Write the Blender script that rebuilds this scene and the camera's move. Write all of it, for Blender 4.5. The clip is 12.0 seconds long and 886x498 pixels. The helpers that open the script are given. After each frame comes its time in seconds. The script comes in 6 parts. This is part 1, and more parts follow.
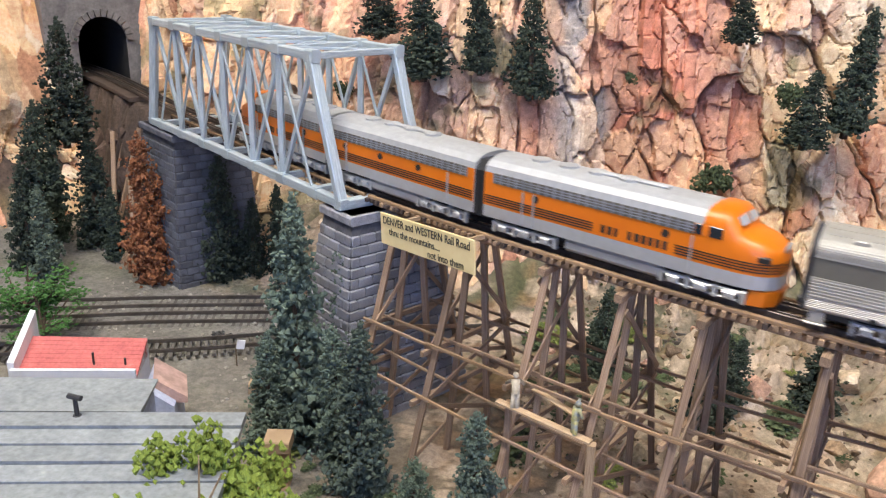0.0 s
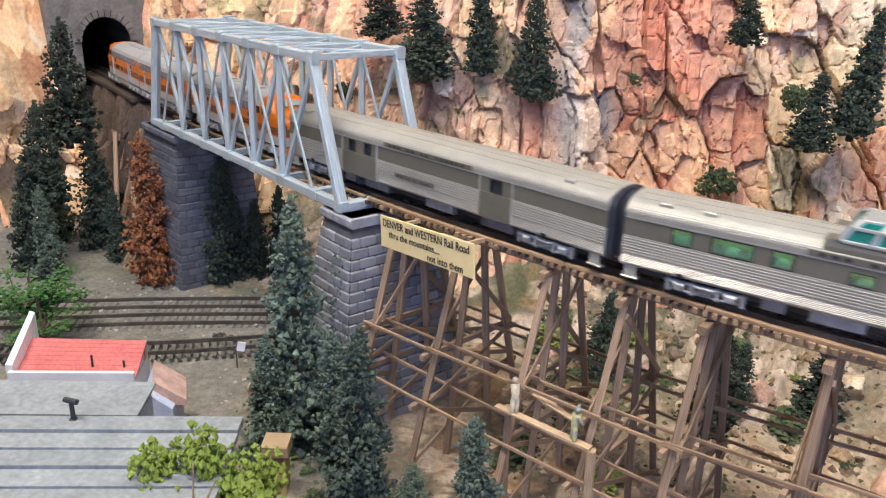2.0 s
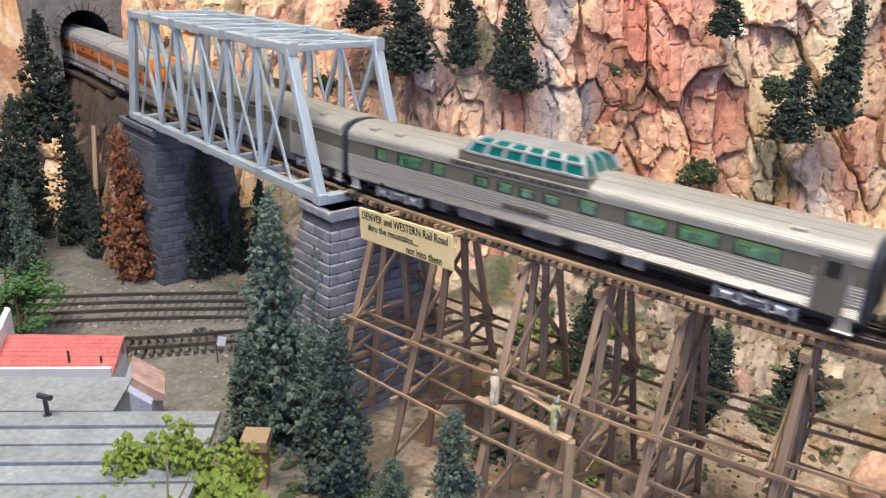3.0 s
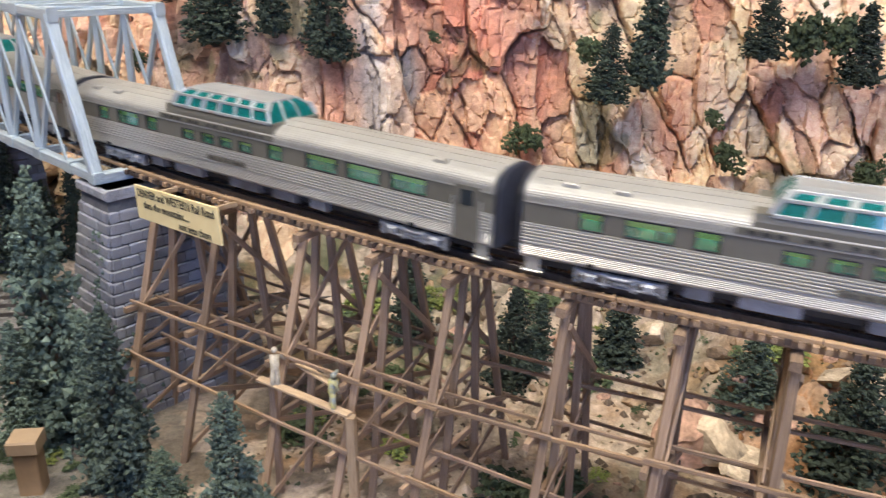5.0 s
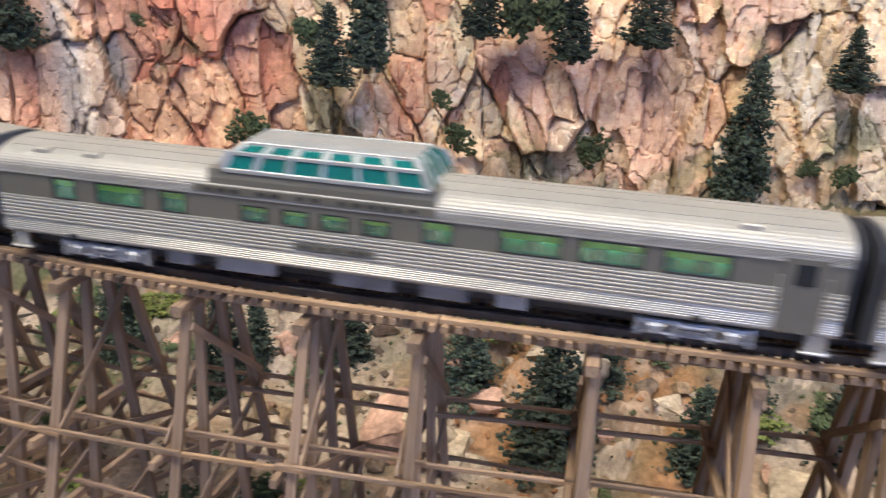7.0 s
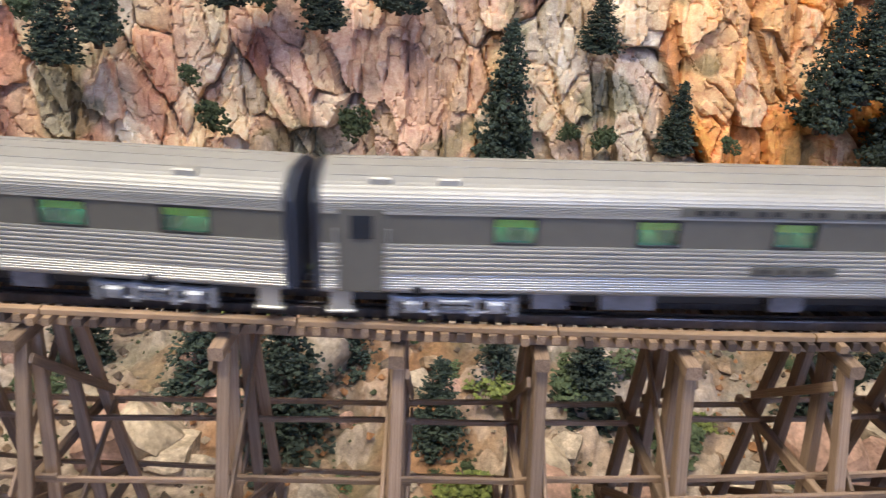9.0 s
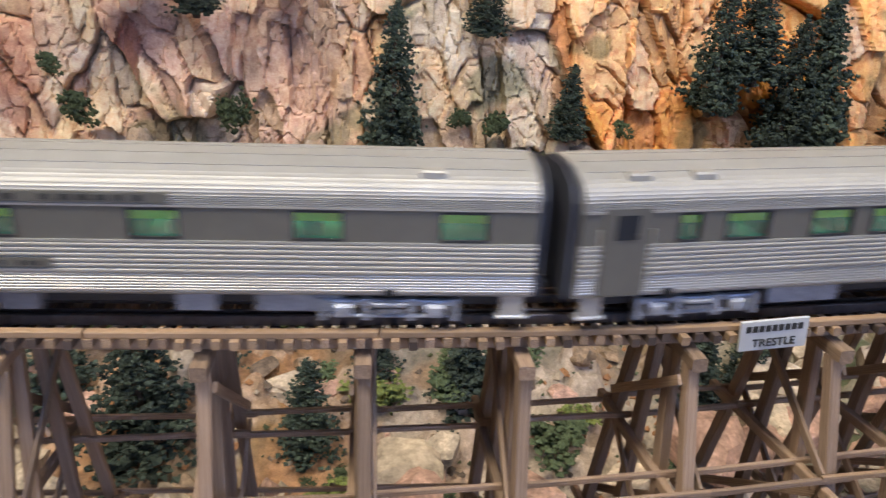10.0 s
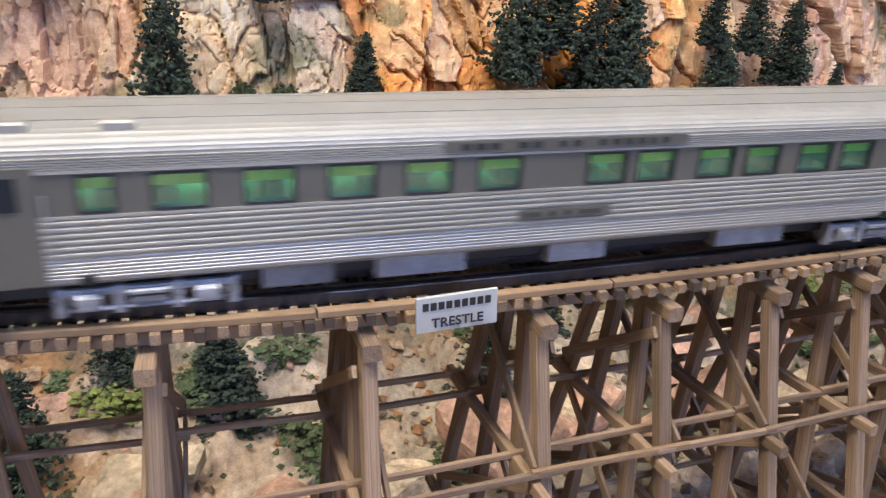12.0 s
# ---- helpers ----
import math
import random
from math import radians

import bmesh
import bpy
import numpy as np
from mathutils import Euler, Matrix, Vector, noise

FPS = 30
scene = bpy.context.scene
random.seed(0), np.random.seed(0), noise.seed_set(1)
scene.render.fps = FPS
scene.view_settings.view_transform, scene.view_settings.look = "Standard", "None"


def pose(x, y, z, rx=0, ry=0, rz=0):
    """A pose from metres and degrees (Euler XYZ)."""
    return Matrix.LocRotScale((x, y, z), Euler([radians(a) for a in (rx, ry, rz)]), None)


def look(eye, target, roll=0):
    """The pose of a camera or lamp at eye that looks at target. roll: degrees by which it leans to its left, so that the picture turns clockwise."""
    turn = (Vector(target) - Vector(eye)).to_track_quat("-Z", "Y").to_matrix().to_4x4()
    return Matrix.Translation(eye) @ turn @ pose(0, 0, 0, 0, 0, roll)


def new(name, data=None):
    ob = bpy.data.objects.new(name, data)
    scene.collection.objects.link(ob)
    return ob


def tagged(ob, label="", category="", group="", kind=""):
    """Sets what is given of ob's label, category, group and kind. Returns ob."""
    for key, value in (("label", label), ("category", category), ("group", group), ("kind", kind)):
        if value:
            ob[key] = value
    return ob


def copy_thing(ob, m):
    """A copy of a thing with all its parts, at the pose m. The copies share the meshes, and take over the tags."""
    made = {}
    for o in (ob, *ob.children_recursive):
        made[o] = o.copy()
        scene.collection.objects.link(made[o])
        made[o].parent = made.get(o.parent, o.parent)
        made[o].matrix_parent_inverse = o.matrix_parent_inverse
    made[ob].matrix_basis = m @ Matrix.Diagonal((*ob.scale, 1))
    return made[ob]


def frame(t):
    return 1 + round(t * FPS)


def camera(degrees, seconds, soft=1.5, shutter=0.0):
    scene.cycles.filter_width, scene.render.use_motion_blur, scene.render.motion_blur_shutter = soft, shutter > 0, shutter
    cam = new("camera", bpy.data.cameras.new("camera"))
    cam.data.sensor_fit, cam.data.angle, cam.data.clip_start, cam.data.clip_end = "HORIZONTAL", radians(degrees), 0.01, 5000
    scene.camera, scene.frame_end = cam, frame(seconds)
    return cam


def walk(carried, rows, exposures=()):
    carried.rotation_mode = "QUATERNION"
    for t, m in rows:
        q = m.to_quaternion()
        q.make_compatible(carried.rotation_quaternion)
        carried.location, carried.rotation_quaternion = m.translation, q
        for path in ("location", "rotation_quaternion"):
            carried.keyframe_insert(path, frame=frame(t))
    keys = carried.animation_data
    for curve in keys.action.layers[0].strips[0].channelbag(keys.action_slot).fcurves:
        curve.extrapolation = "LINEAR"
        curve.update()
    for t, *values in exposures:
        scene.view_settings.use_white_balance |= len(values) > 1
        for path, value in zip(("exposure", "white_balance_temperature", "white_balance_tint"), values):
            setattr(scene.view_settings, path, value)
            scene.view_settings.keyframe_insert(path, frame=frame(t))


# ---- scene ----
cam = camera(58.8, 12.0, soft=1.25, shutter=0.4)
PATH = [
    (0, (0.0692, -0.0168, 0.3541), (-0.2044, 0.8784, 0.0020), 2.21),
    (0.5, (0.0696, -0.0170, 0.3535), (-0.2091, 0.8762, 0.0008), 2.14),
    (1, (0.0684, -0.0156, 0.3554), (-0.2129, 0.8766, 0.0022), 2.09),
    (1.5, (0.0701, -0.0130, 0.3564), (-0.2125, 0.8789, 0.0034), 2.10),
    (2, (0.0715, -0.0120, 0.3551), (-0.2096, 0.8804, 0.0021), 2.21),
    (2.5, (0.0716, -0.0121, 0.3547), (-0.2051, 0.8810, -0.0002), 2.24),
    (4.5, (0.1194, 0.0160, 0.3441), (-0.0698, 0.9247, -0.0279), 1.90),
    (5, (0.1374, 0.0222, 0.3406), (-0.0131, 0.9376, -0.0328), 1.81),
    (5.5, (0.1518, 0.0311, 0.3304), (0.0481, 0.9544, -0.0394), 1.73),
    (6, (0.1681, 0.0421, 0.3243), (0.1192, 0.9717, -0.0409), 2.31),
    (6.5, (0.1924, 0.0531, 0.3284), (0.1901, 0.9831, -0.0392), 2.33),
    (7, (0.2221, 0.0562, 0.3274), (0.2668, 0.9845, -0.0416), 2.27),
    (7.5, (0.2502, 0.0591, 0.3225), (0.3407, 0.9845, -0.0457), 2.25),
    (9.5, (0.3176, 0.0759, 0.3111), (0.5633, 0.9672, -0.0701), 2.30),
    (10, (0.3386, 0.0817, 0.3076), (0.6232, 0.9598, -0.0769), 2.44),
    (10.5, (0.3601, 0.0855, 0.3027), (0.6838, 0.9499, -0.0820), 2.61),
    (11, (0.3806, 0.0863, 0.3005), (0.7405, 0.9352, -0.0865), 2.78),
    (11.5, (0.3987, 0.0880, 0.2951), (0.7923, 0.9216, -0.0926), 3.15),
    (12, (0.4068, 0.0931, 0.2907), (0.8280, 0.9123, -0.0985), 3.44),
]
walk(cam, [(t, look(eye, target, roll)) for t, eye, target, roll in PATH], exposures=[(0.0, 0.0), (5.5, 0.02), (7.0, -0.08), (9.5, -0.20), (10.5, -0.30), (12.0, -0.10)])

# ---- room light ----
world = bpy.data.worlds.new("room_air")
scene.world = world
world.use_nodes = True
bg = world.node_tree.nodes["Background"]
bg.inputs[0].default_value, bg.inputs[1].default_value = (0.9, 0.95, 1.0, 1), 0.010


def area_lamp(name, place, target, sx, sy, watts, colour):
    data = bpy.data.lights.new(name, "AREA")
    data.shape, data.size, data.size_y, data.energy, data.color = "RECTANGLE", sx, sy, watts, colour
    ob = new(name, data)
    ob.matrix_world = look(place, target)
    return ob


WARM, COOL = (1.0, 0.93, 0.80), (0.30, 0.45, 1.0)
# the COOL one is unseen, added for a blue sheen on the cars
LAMPS = [(-0.45, 0.00, 23.5, WARM), (0.33, -0.06, 14.5, WARM), (1.45, -0.10, 4.5, WARM), (0.60, -0.62, 1.2, COOL)]
for lx, ly, watts, tone in LAMPS:
    area_lamp("ceiling_lamp_light", (lx, ly, 1.54), (lx + 0.05, ly + 0.30, 0.0), 0.6, 0.28, watts, tone)
area_lamp("window_light", (0.50, -1.50, 0.75), (0.45, 0.4, 0.2), 0.9, 0.8, 7.0, (0.32, 0.48, 1.0))


# ---- materials ----
def links(m):
    m.use_nodes = True
    nt = m.node_tree
    return nt, nt.nodes, nt.links, nt.nodes["Principled BSDF"]


def mat(name, colour, rough=0.7, metal=0.0, second=None, scale=60.0, grain=0.35, bump=0.15, stretch=(1, 1, 1), vary=0.0, third=None, spec=0.5, big=None):
    """Colour with two scales of variation, relief and, by object, a small change of value."""
    m = bpy.data.materials.new(name)
    nt, nodes, wire, bsdf = links(m)
    geo = nodes.new("ShaderNodeTexCoord")
    mp = nodes.new("ShaderNodeMapping")
    mp.inputs["Scale"].default_value = stretch
    wire.new(geo.outputs["Object"], mp.inputs[0])
    fine, wide = nodes.new("ShaderNodeTexNoise"), nodes.new("ShaderNodeTexNoise")
    for n, s in ((fine, scale * 6), (wide, big or scale)):
        n.inputs["Scale"].default_value, n.inputs["Detail"].default_value, n.inputs["Roughness"].default_value = s, 5, 0.62
        wire.new(mp.outputs[0], n.inputs["Vector"])
    ramp = nodes.new("ShaderNodeValToRGB")
    a, b = colour, second or tuple(c * 0.62 for c in colour)
    ramp.color_ramp.elements[0].color, ramp.color_ramp.elements[1].color = (*b, 1), (*a, 1)
    ramp.color_ramp.elements[0].position, ramp.color_ramp.elements[1].position = 0.36, 0.62
    if third:
        e = ramp.color_ramp.elements.new(0.72)
        e.color = (*third, 1)
    wire.new(wide.outputs[0], ramp.inputs[0])
    mul = nodes.new("ShaderNodeMixRGB")
    mul.blend_type = "OVERLAY"
    mul.inputs[0].default_value = grain
    wire.new(ramp.outputs[0], mul.inputs[1])
    wire.new(fine.outputs[0], mul.inputs[2])
    out = mul.outputs[0]
    if vary:
        info, hsv, mr = nodes.new("ShaderNodeObjectInfo"), nodes.new("ShaderNodeHueSaturation"), nodes.new("ShaderNodeMapRange")
        mr.inputs["To Min"].default_value, mr.inputs["To Max"].default_value = 1 - vary, 1 + vary
        wire.new(info.outputs["Random"], mr.inputs["Value"])
        wire.new(mr.outputs[0], hsv.inputs["Value"])
        wire.new(out, hsv.inputs["Color"])
        out = hsv.outputs[0]
    wire.new(out, bsdf.inputs["Base Color"])
    bsdf.inputs["Roughness"].default_value, bsdf.inputs["Metallic"].default_value = rough, metal
    bsdf.inputs["Specular IOR Level"].default_value = spec
    if bump:
        bp = nodes.new("ShaderNodeBump")
        bp.inputs["Strength"].default_value, bp.inputs["Distance"].default_value = bump, 0.0006
        wire.new(fine.outputs[0], bp.inputs["Height"])
        wire.new(bp.outputs[0], bsdf.inputs["Normal"])
    return m


def glass(name, colour, clear=0.6):
    m = bpy.data.materials.new(name)
    nt, nodes, wire, bsdf = links(m)
    tr, gl, mix, out = nodes.new("ShaderNodeBsdfTransparent"), nodes.new("ShaderNodeBsdfGlossy"), nodes.new("ShaderNodeMixShader"), nodes["Material Output"]
    di, mix2 = nodes.new("ShaderNodeBsdfDiffuse"), nodes.new("ShaderNodeMixShader")
    tr.inputs[0].default_value = (*colour, 1)
    di.inputs[0].default_value = (*(c * 0.6 for c in colour), 1)
    gl.inputs[0].default_value, gl.inputs["Roughness"].default_value = (1, 1, 1, 1), 0.06
    mix2.inputs[0].default_value = 1 - clear
    wire.new(tr.outputs[0], mix2.inputs[1])
    wire.new(di.outputs[0], mix2.inputs[2])
    mix.inputs[0].default_value = 0.12
    wire.new(mix2.outputs[0], mix.inputs[1])
    wire.new(gl.outputs[0], mix.inputs[2])
    wire.new(mix.outputs[0], out.inputs[0])
    return m


def pigment_mat(name, rough=0.85, bump=0.5, fine=900.0):
    """Takes rock or soil colour from the mesh, painted shade included, and adds grain."""
    m = bpy.data.materials.new(name)
    nt, nodes, wire, bsdf = links(m)
    at, tc, n1, n2 = nodes.new("ShaderNodeAttribute"), nodes.new("ShaderNodeTexCoord"), nodes.new("ShaderNodeTexNoise"), nodes.new("ShaderNodeTexNoise")
    at.attribute_name = "pigment"
    for n, s, d in ((n1, fine, 6), (n2, fine * 0.18, 8)):
        n.inputs["Scale"].default_value, n.inputs["Detail"].default_value, n.inputs["Roughness"].default_value = s, d, 0.68
        wire.new(tc.outputs["Object"], n.inputs["Vector"])
    o1, o2 = nodes.new("ShaderNodeMixRGB"), nodes.new("ShaderNodeMixRGB")
    o1.blend_type = o2.blend_type = "OVERLAY"
    o1.inputs[0].default_value, o2.inputs[0].default_value = 0.6, 0.9
    wire.new(at.outputs["Color"], o1.inputs[1])
    wire.new(n1.outputs[0], o1.inputs[2])
    wire.new(o1.outputs[0], o2.inputs[1])
    wire.new(n2.outputs[0], o2.inputs[2])
    wire.new(o2.outputs[0], bsdf.inputs["Base Color"])
    bp = nodes.new("ShaderNodeBump")
    bp.inputs["Strength"].default_value, bp.inputs["Distance"].default_value = bump, 0.0022
    vo, mp, ad = nodes.new("ShaderNodeTexVoronoi"), nodes.new("ShaderNodeMapping"), nodes.new("ShaderNodeMath")
    mp.inputs["Scale"].default_value = (1.0, 1.0, 0.55)
    vo.inputs["Scale"].default_value = fine * 0.22
    ad.operation = "MULTIPLY_ADD"
    ad.inputs[1].default_value = 0.6
    wire.new(tc.outputs["Object"], mp.inputs[0])
    wire.new(mp.outputs[0], vo.inputs["Vector"])
    wire.new(vo.outputs["Distance"], ad.inputs[0])
    wire.new(n2.outputs[0], ad.inputs[2])
    wire.new(ad.outputs[0], bp.inputs["Height"])
    wire.new(bp.outputs[0], bsdf.inputs["Normal"])
    bsdf.inputs["Roughness"].default_value = rough
    return m


def glow(name, colour, strength):
    m = bpy.data.materials.new(name)
    nt, nodes, wire, bsdf = links(m)
    bsdf.inputs["Emission Color"].default_value, bsdf.inputs["Emission Strength"].default_value = (*colour, 1), strength
    return m


ROCK, SOIL = pigment_mat("painted_plaster_rock"), pigment_mat("scenic_soil", 0.95, 0.6, 1400.0)
WOOD = mat("stained_timber", (0.325, 0.218, 0.140), 0.75, second=(0.185, 0.118, 0.074), scale=5, stretch=(0.6, 2, 2), vary=0.30, third=(0.40, 0.285, 0.195), grain=0.6, bump=0.4)
WOOD_TAN = mat("tan_timber", (0.325, 0.208, 0.115), 0.75, second=(0.18, 0.11, 0.06), scale=8, vary=0.2, grain=0.45, bump=0.3)
WOOD_PALE = mat("pale_strip_wood", (0.45, 0.325, 0.20), 0.7, second=(0.30, 0.20, 0.12), scale=8, vary=0.15)
WOOD_DARK = mat("dark_tie_timber", (0.09, 0.06, 0.045), 0.85, scale=80, vary=0.25)
TIE_END = mat("worn_tie_timber", (0.37, 0.245, 0.145), 0.8, second=(0.20, 0.125, 0.07), scale=6, vary=0.3)
RAIL = mat("rail_metal", (0.16, 0.14, 0.13), 0.4, 0.8, scale=90, bump=0.05)
RUST = mat("rusty_rail", (0.10, 0.085, 0.075), 0.7, 0.3, scale=90)
SILVER_PAINT = mat("aluminium_paint", (0.50, 0.565, 0.59), 0.45, 0.25, second=(0.34, 0.40, 0.44), scale=6, grain=0.4, bump=0.15, third=(0.62, 0.66, 0.67))
STEEL = mat("stainless_plastic", (0.44, 0.42, 0.375), 0.33, 0.40, second=(0.39, 0.375, 0.335), scale=25, grain=0.12, bump=0.03)
BAND = mat("grey_window_band", (0.142, 0.132, 0.106), 0.45, 0.2, second=(0.13, 0.121, 0.098), scale=30, grain=0.15, bump=0.02)
ROOFGREY = mat("light_grey_roof", (0.36, 0.338, 0.295), 0.45, 0.20, second=(0.325, 0.307, 0.27), scale=30, grain=0.15, bump=0.03)
ORANGE = mat("orange_enamel", (0.70, 0.175, 0.008), 0.36, second=(0.64, 0.15, 0.006), scale=30, grain=0.12, bump=0.02)
LOCO_SILVER = mat("silver_enamel", (0.50, 0.505, 0.51), 0.38, 0.5, second=(0.5, 0.5, 0.49), scale=40, grain=0.15, bump=0.02)
LOCO_ROOF = mat("silver_roof_enamel", (0.40, 0.405, 0.41), 0.55, 0.3, second=(0.38, 0.385, 0.39), scale=40, grain=0.25, bump=0.04)
GRILLE = mat("grey_brown_grille", (0.17, 0.155, 0.13), 0.6, 0.2, second=(0.13, 0.115, 0.095), scale=60, grain=0.3, bump=0.05)
BLACK = mat("black_plastic", (0.02, 0.02, 0.022), 0.5, scale=60, bump=0.02)
RUBBER = mat("dark_diaphragm", (0.055, 0.06, 0.075), 0.55, scale=60, second=(0.04, 0.04, 0.05), bump=0.1)
TRUCK = mat("silver_truck_casting", (0.36, 0.37, 0.40), 0.5, 0.45, second=(0.25, 0.26, 0.28), scale=160, grain=0.4, bump=0.2)
TEAL = glass("teal_glazing", (0.70, 0.97, 0.82), 0.93)
TEAL_DOME = glass("teal_dome_glazing", (0.02, 0.50, 0.47), 0.66)
DEEP_GLASS = mat("deep_navy_glazing", (0.014, 0.022, 0.034), 0.15, scale=40, grain=0.1, bump=0.0)
SMOKE = glass("dark_glazing", (0.10, 0.13, 0.14), 0.5)
CLEAR = glass("windscreen_glazing", (0.75, 0.8, 0.8), 0.3)
BLIND = mat("lime_blind", (0.84, 0.70, 0.14), 0.8, scale=60, second=(0.76, 0.63, 0.12), bump=0.0)
GEAR = mat("grey_underfloor_gear", (0.22, 0.22, 0.235), 0.5, 0.3, second=(0.12, 0.12, 0.13), scale=120)
INTERIOR = mat("teal_green_floor", (0.02, 0.38, 0.33), 0.8, scale=60, bump=0.0)
WINDOW_FILL_GLOW = glow("window_fill_strip", (1.0, 0.97, 0.66), 8.0)
ASHTIE = mat("ash_grey_tie", (0.115, 0.105, 0.095), 0.95, scale=80, vary=0.25)
SEAT = mat("teal_seat", (0.02, 0.24, 0.21), 0.7, scale=60, bump=0.0)
STONE = mat("grey_cut_stone", (0.27, 0.27, 0.29), 0.9, second=(0.18, 0.18, 0.2), scale=150, vary=0.22, grain=0.5, bump=0.5)
MORTAR = mat("dark_mortar", (0.10, 0.10, 0.11), 0.95, scale=120)
DARKSTONE = mat("dark_slate_stone", (0.11, 0.115, 0.14), 0.85, second=(0.075, 0.08, 0.1), scale=150, vary=0.25, grain=0.5, bump=0.5)
PORTAL = mat("portal_concrete", (0.19, 0.175, 0.165), 0.9, second=(0.12, 0.11, 0.105), scale=60, grain=0.5, bump=0.4)
BARK = mat("bark", (0.09, 0.06, 0.04), 0.9, scale=150)
NEEDLE = mat("dark_green_foam", (0.046, 0.064, 0.042), 0.9, second=(0.018, 0.028, 0.021), scale=12, vary=0.3, grain=0.5, bump=0.4, third=(0.085, 0.11, 0.07))
NEEDLE_BLUE = mat("blue_green_foam", (0.105, 0.138, 0.102), 0.9, second=(0.042, 0.062, 0.049), scale=12, vary=0.25, grain=0.5, bump=0.4, third=(0.22, 0.27, 0.19))
FROST = mat("frosted_foam", (0.13, 0.17, 0.11), 0.9, second=(0.05, 0.075, 0.05), scale=140, vary=0.2, grain=0.5, bump=0.4, third=(0.3, 0.31, 0.2))
RUSTNEEDLE = mat("rust_brown_foam", (0.27, 0.10, 0.04), 0.9, second=(0.14, 0.05, 0.02), scale=26, grain=0.5, bump=0.4)
LEAF = mat("yellow_green_leaf_foam", (0.27, 0.34, 0.05), 0.85, second=(0.11, 0.16, 0.03), scale=160, grain=0.5, bump=0.4, third=(0.45, 0.5, 0.13))
GREENLEAF = mat("green_leaf_foam", (0.06, 0.17, 0.03), 0.85, second=(0.03, 0.08, 0.02), scale=160, grain=0.5, bump=0.4)
SHRUB = mat("moss_foam", (0.085, 0.11, 0.05), 0.95, second=(0.045, 0.065, 0.028), scale=9, vary=0.45, grain=0.6, bump=0.5)
LIMESHRUB = mat("lime_moss_foam", (0.23, 0.26, 0.06), 0.95, second=(0.10, 0.125, 0.035), scale=9, vary=0.3, grain=0.6, bump=0.5)
DOMETRIM = mat("dome_trim_metal", (0.42, 0.43, 0.42), 0.38, 0.4, second=(0.36, 0.37, 0.365), scale=40, grain=0.15, bump=0.02)
REDROOF = mat("red_shingle_card", (0.50, 0.135, 0.125), 0.8, second=(0.42, 0.105, 0.10), scale=80, grain=0.5, bump=0.3, third=(0.55, 0.19, 0.17))
WHITEWALL = mat("white_painted_card", (0.74, 0.75, 0.8), 0.7, second=(0.66, 0.68, 0.74), scale=60, grain=0.25)
GREYROOF = mat("grey_tar_paper", (0.24, 0.26, 0.275), 0.85, second=(0.19, 0.205, 0.22), scale=50, vary=0.1, grain=0.55, bump=0.3, third=(0.3, 0.31, 0.32))
BLUEWALL = mat("pale_blue_wall", (0.42, 0.46, 0.6), 0.75, scale=60, second=(0.36, 0.4, 0.52))
PINKROOF = mat("faded_pink_roof", (0.5, 0.33, 0.29), 0.8, scale=80)
SIGNCREAM = mat("cream_card", (0.78, 0.63, 0.33), 0.6, second=(0.72, 0.57, 0.29), scale=30, grain=0.15, bump=0.02)
SIGNGREY = mat("grey_card", (0.42, 0.42, 0.39), 0.6, second=(0.5, 0.49, 0.46), scale=30, grain=0.15, bump=0.02)
INK = mat("black_ink", (0.03, 0.028, 0.025), 0.6, scale=60, bump=0)
FIG_A = mat("figure_paint_pale", (0.42, 0.36, 0.28), 0.6, second=(0.3, 0.26, 0.2), scale=200)
FIG_B = mat("figure_paint_blue", (0.12, 0.16, 0.24), 0.6, second=(0.4, 0.35, 0.1), scale=180)
ROOMWALL = mat("room_wall_paint", (0.36, 0.345, 0.32), 0.9, scale=3, grain=0.1)
ROOMFLOOR = mat("carpet", (0.18, 0.17, 0.17), 0.95, scale=20)
BLUE_FILL_GLOW = glow("added_blue_diffuser", (0.32, 0.48, 1.0), 12.0)
LAMPGLOW = glow("lamp_diffuser", (1.0, 0.94, 0.85), 6.0)
SKYGLOW = glow("window_daylight", (0.32, 0.48, 1.0), 5.0)
STEELPALE = mat("wall_vent_iron", (0.03, 0.03, 0.035), 0.6, scale=60)


# ---- mesh helpers ----
def part(name, bm, material, parent=None, label="", smooth=False):
    me = bpy.data.meshes.new(name)
    bm.to_mesh(me)
    bm.free()
    for m in material if isinstance(material, (list, tuple)) else [material]:
        me.materials.append(m)
    if smooth:
        me.polygons.foreach_set("use_smooth", [True] * len(me.polygons))
    ob = new(name, me)
    ob.parent = parent
    if label:
        ob["label"] = label
    return ob


def mesh_part(name, me, parent, m=None, label=""):
    """A part on mesh data that it shares with its like."""
    ob = new(name, me)
    ob.parent = parent
    if m is not None:
        ob.matrix_basis = m
    if label:
        ob["label"] = label
    return ob


def empty(name, m=None, **tags):
    ob = new(name)
    ob.empty_display_size = 0.01
    if m is not None:
        ob.matrix_world = m
    return tagged(ob, **tags)


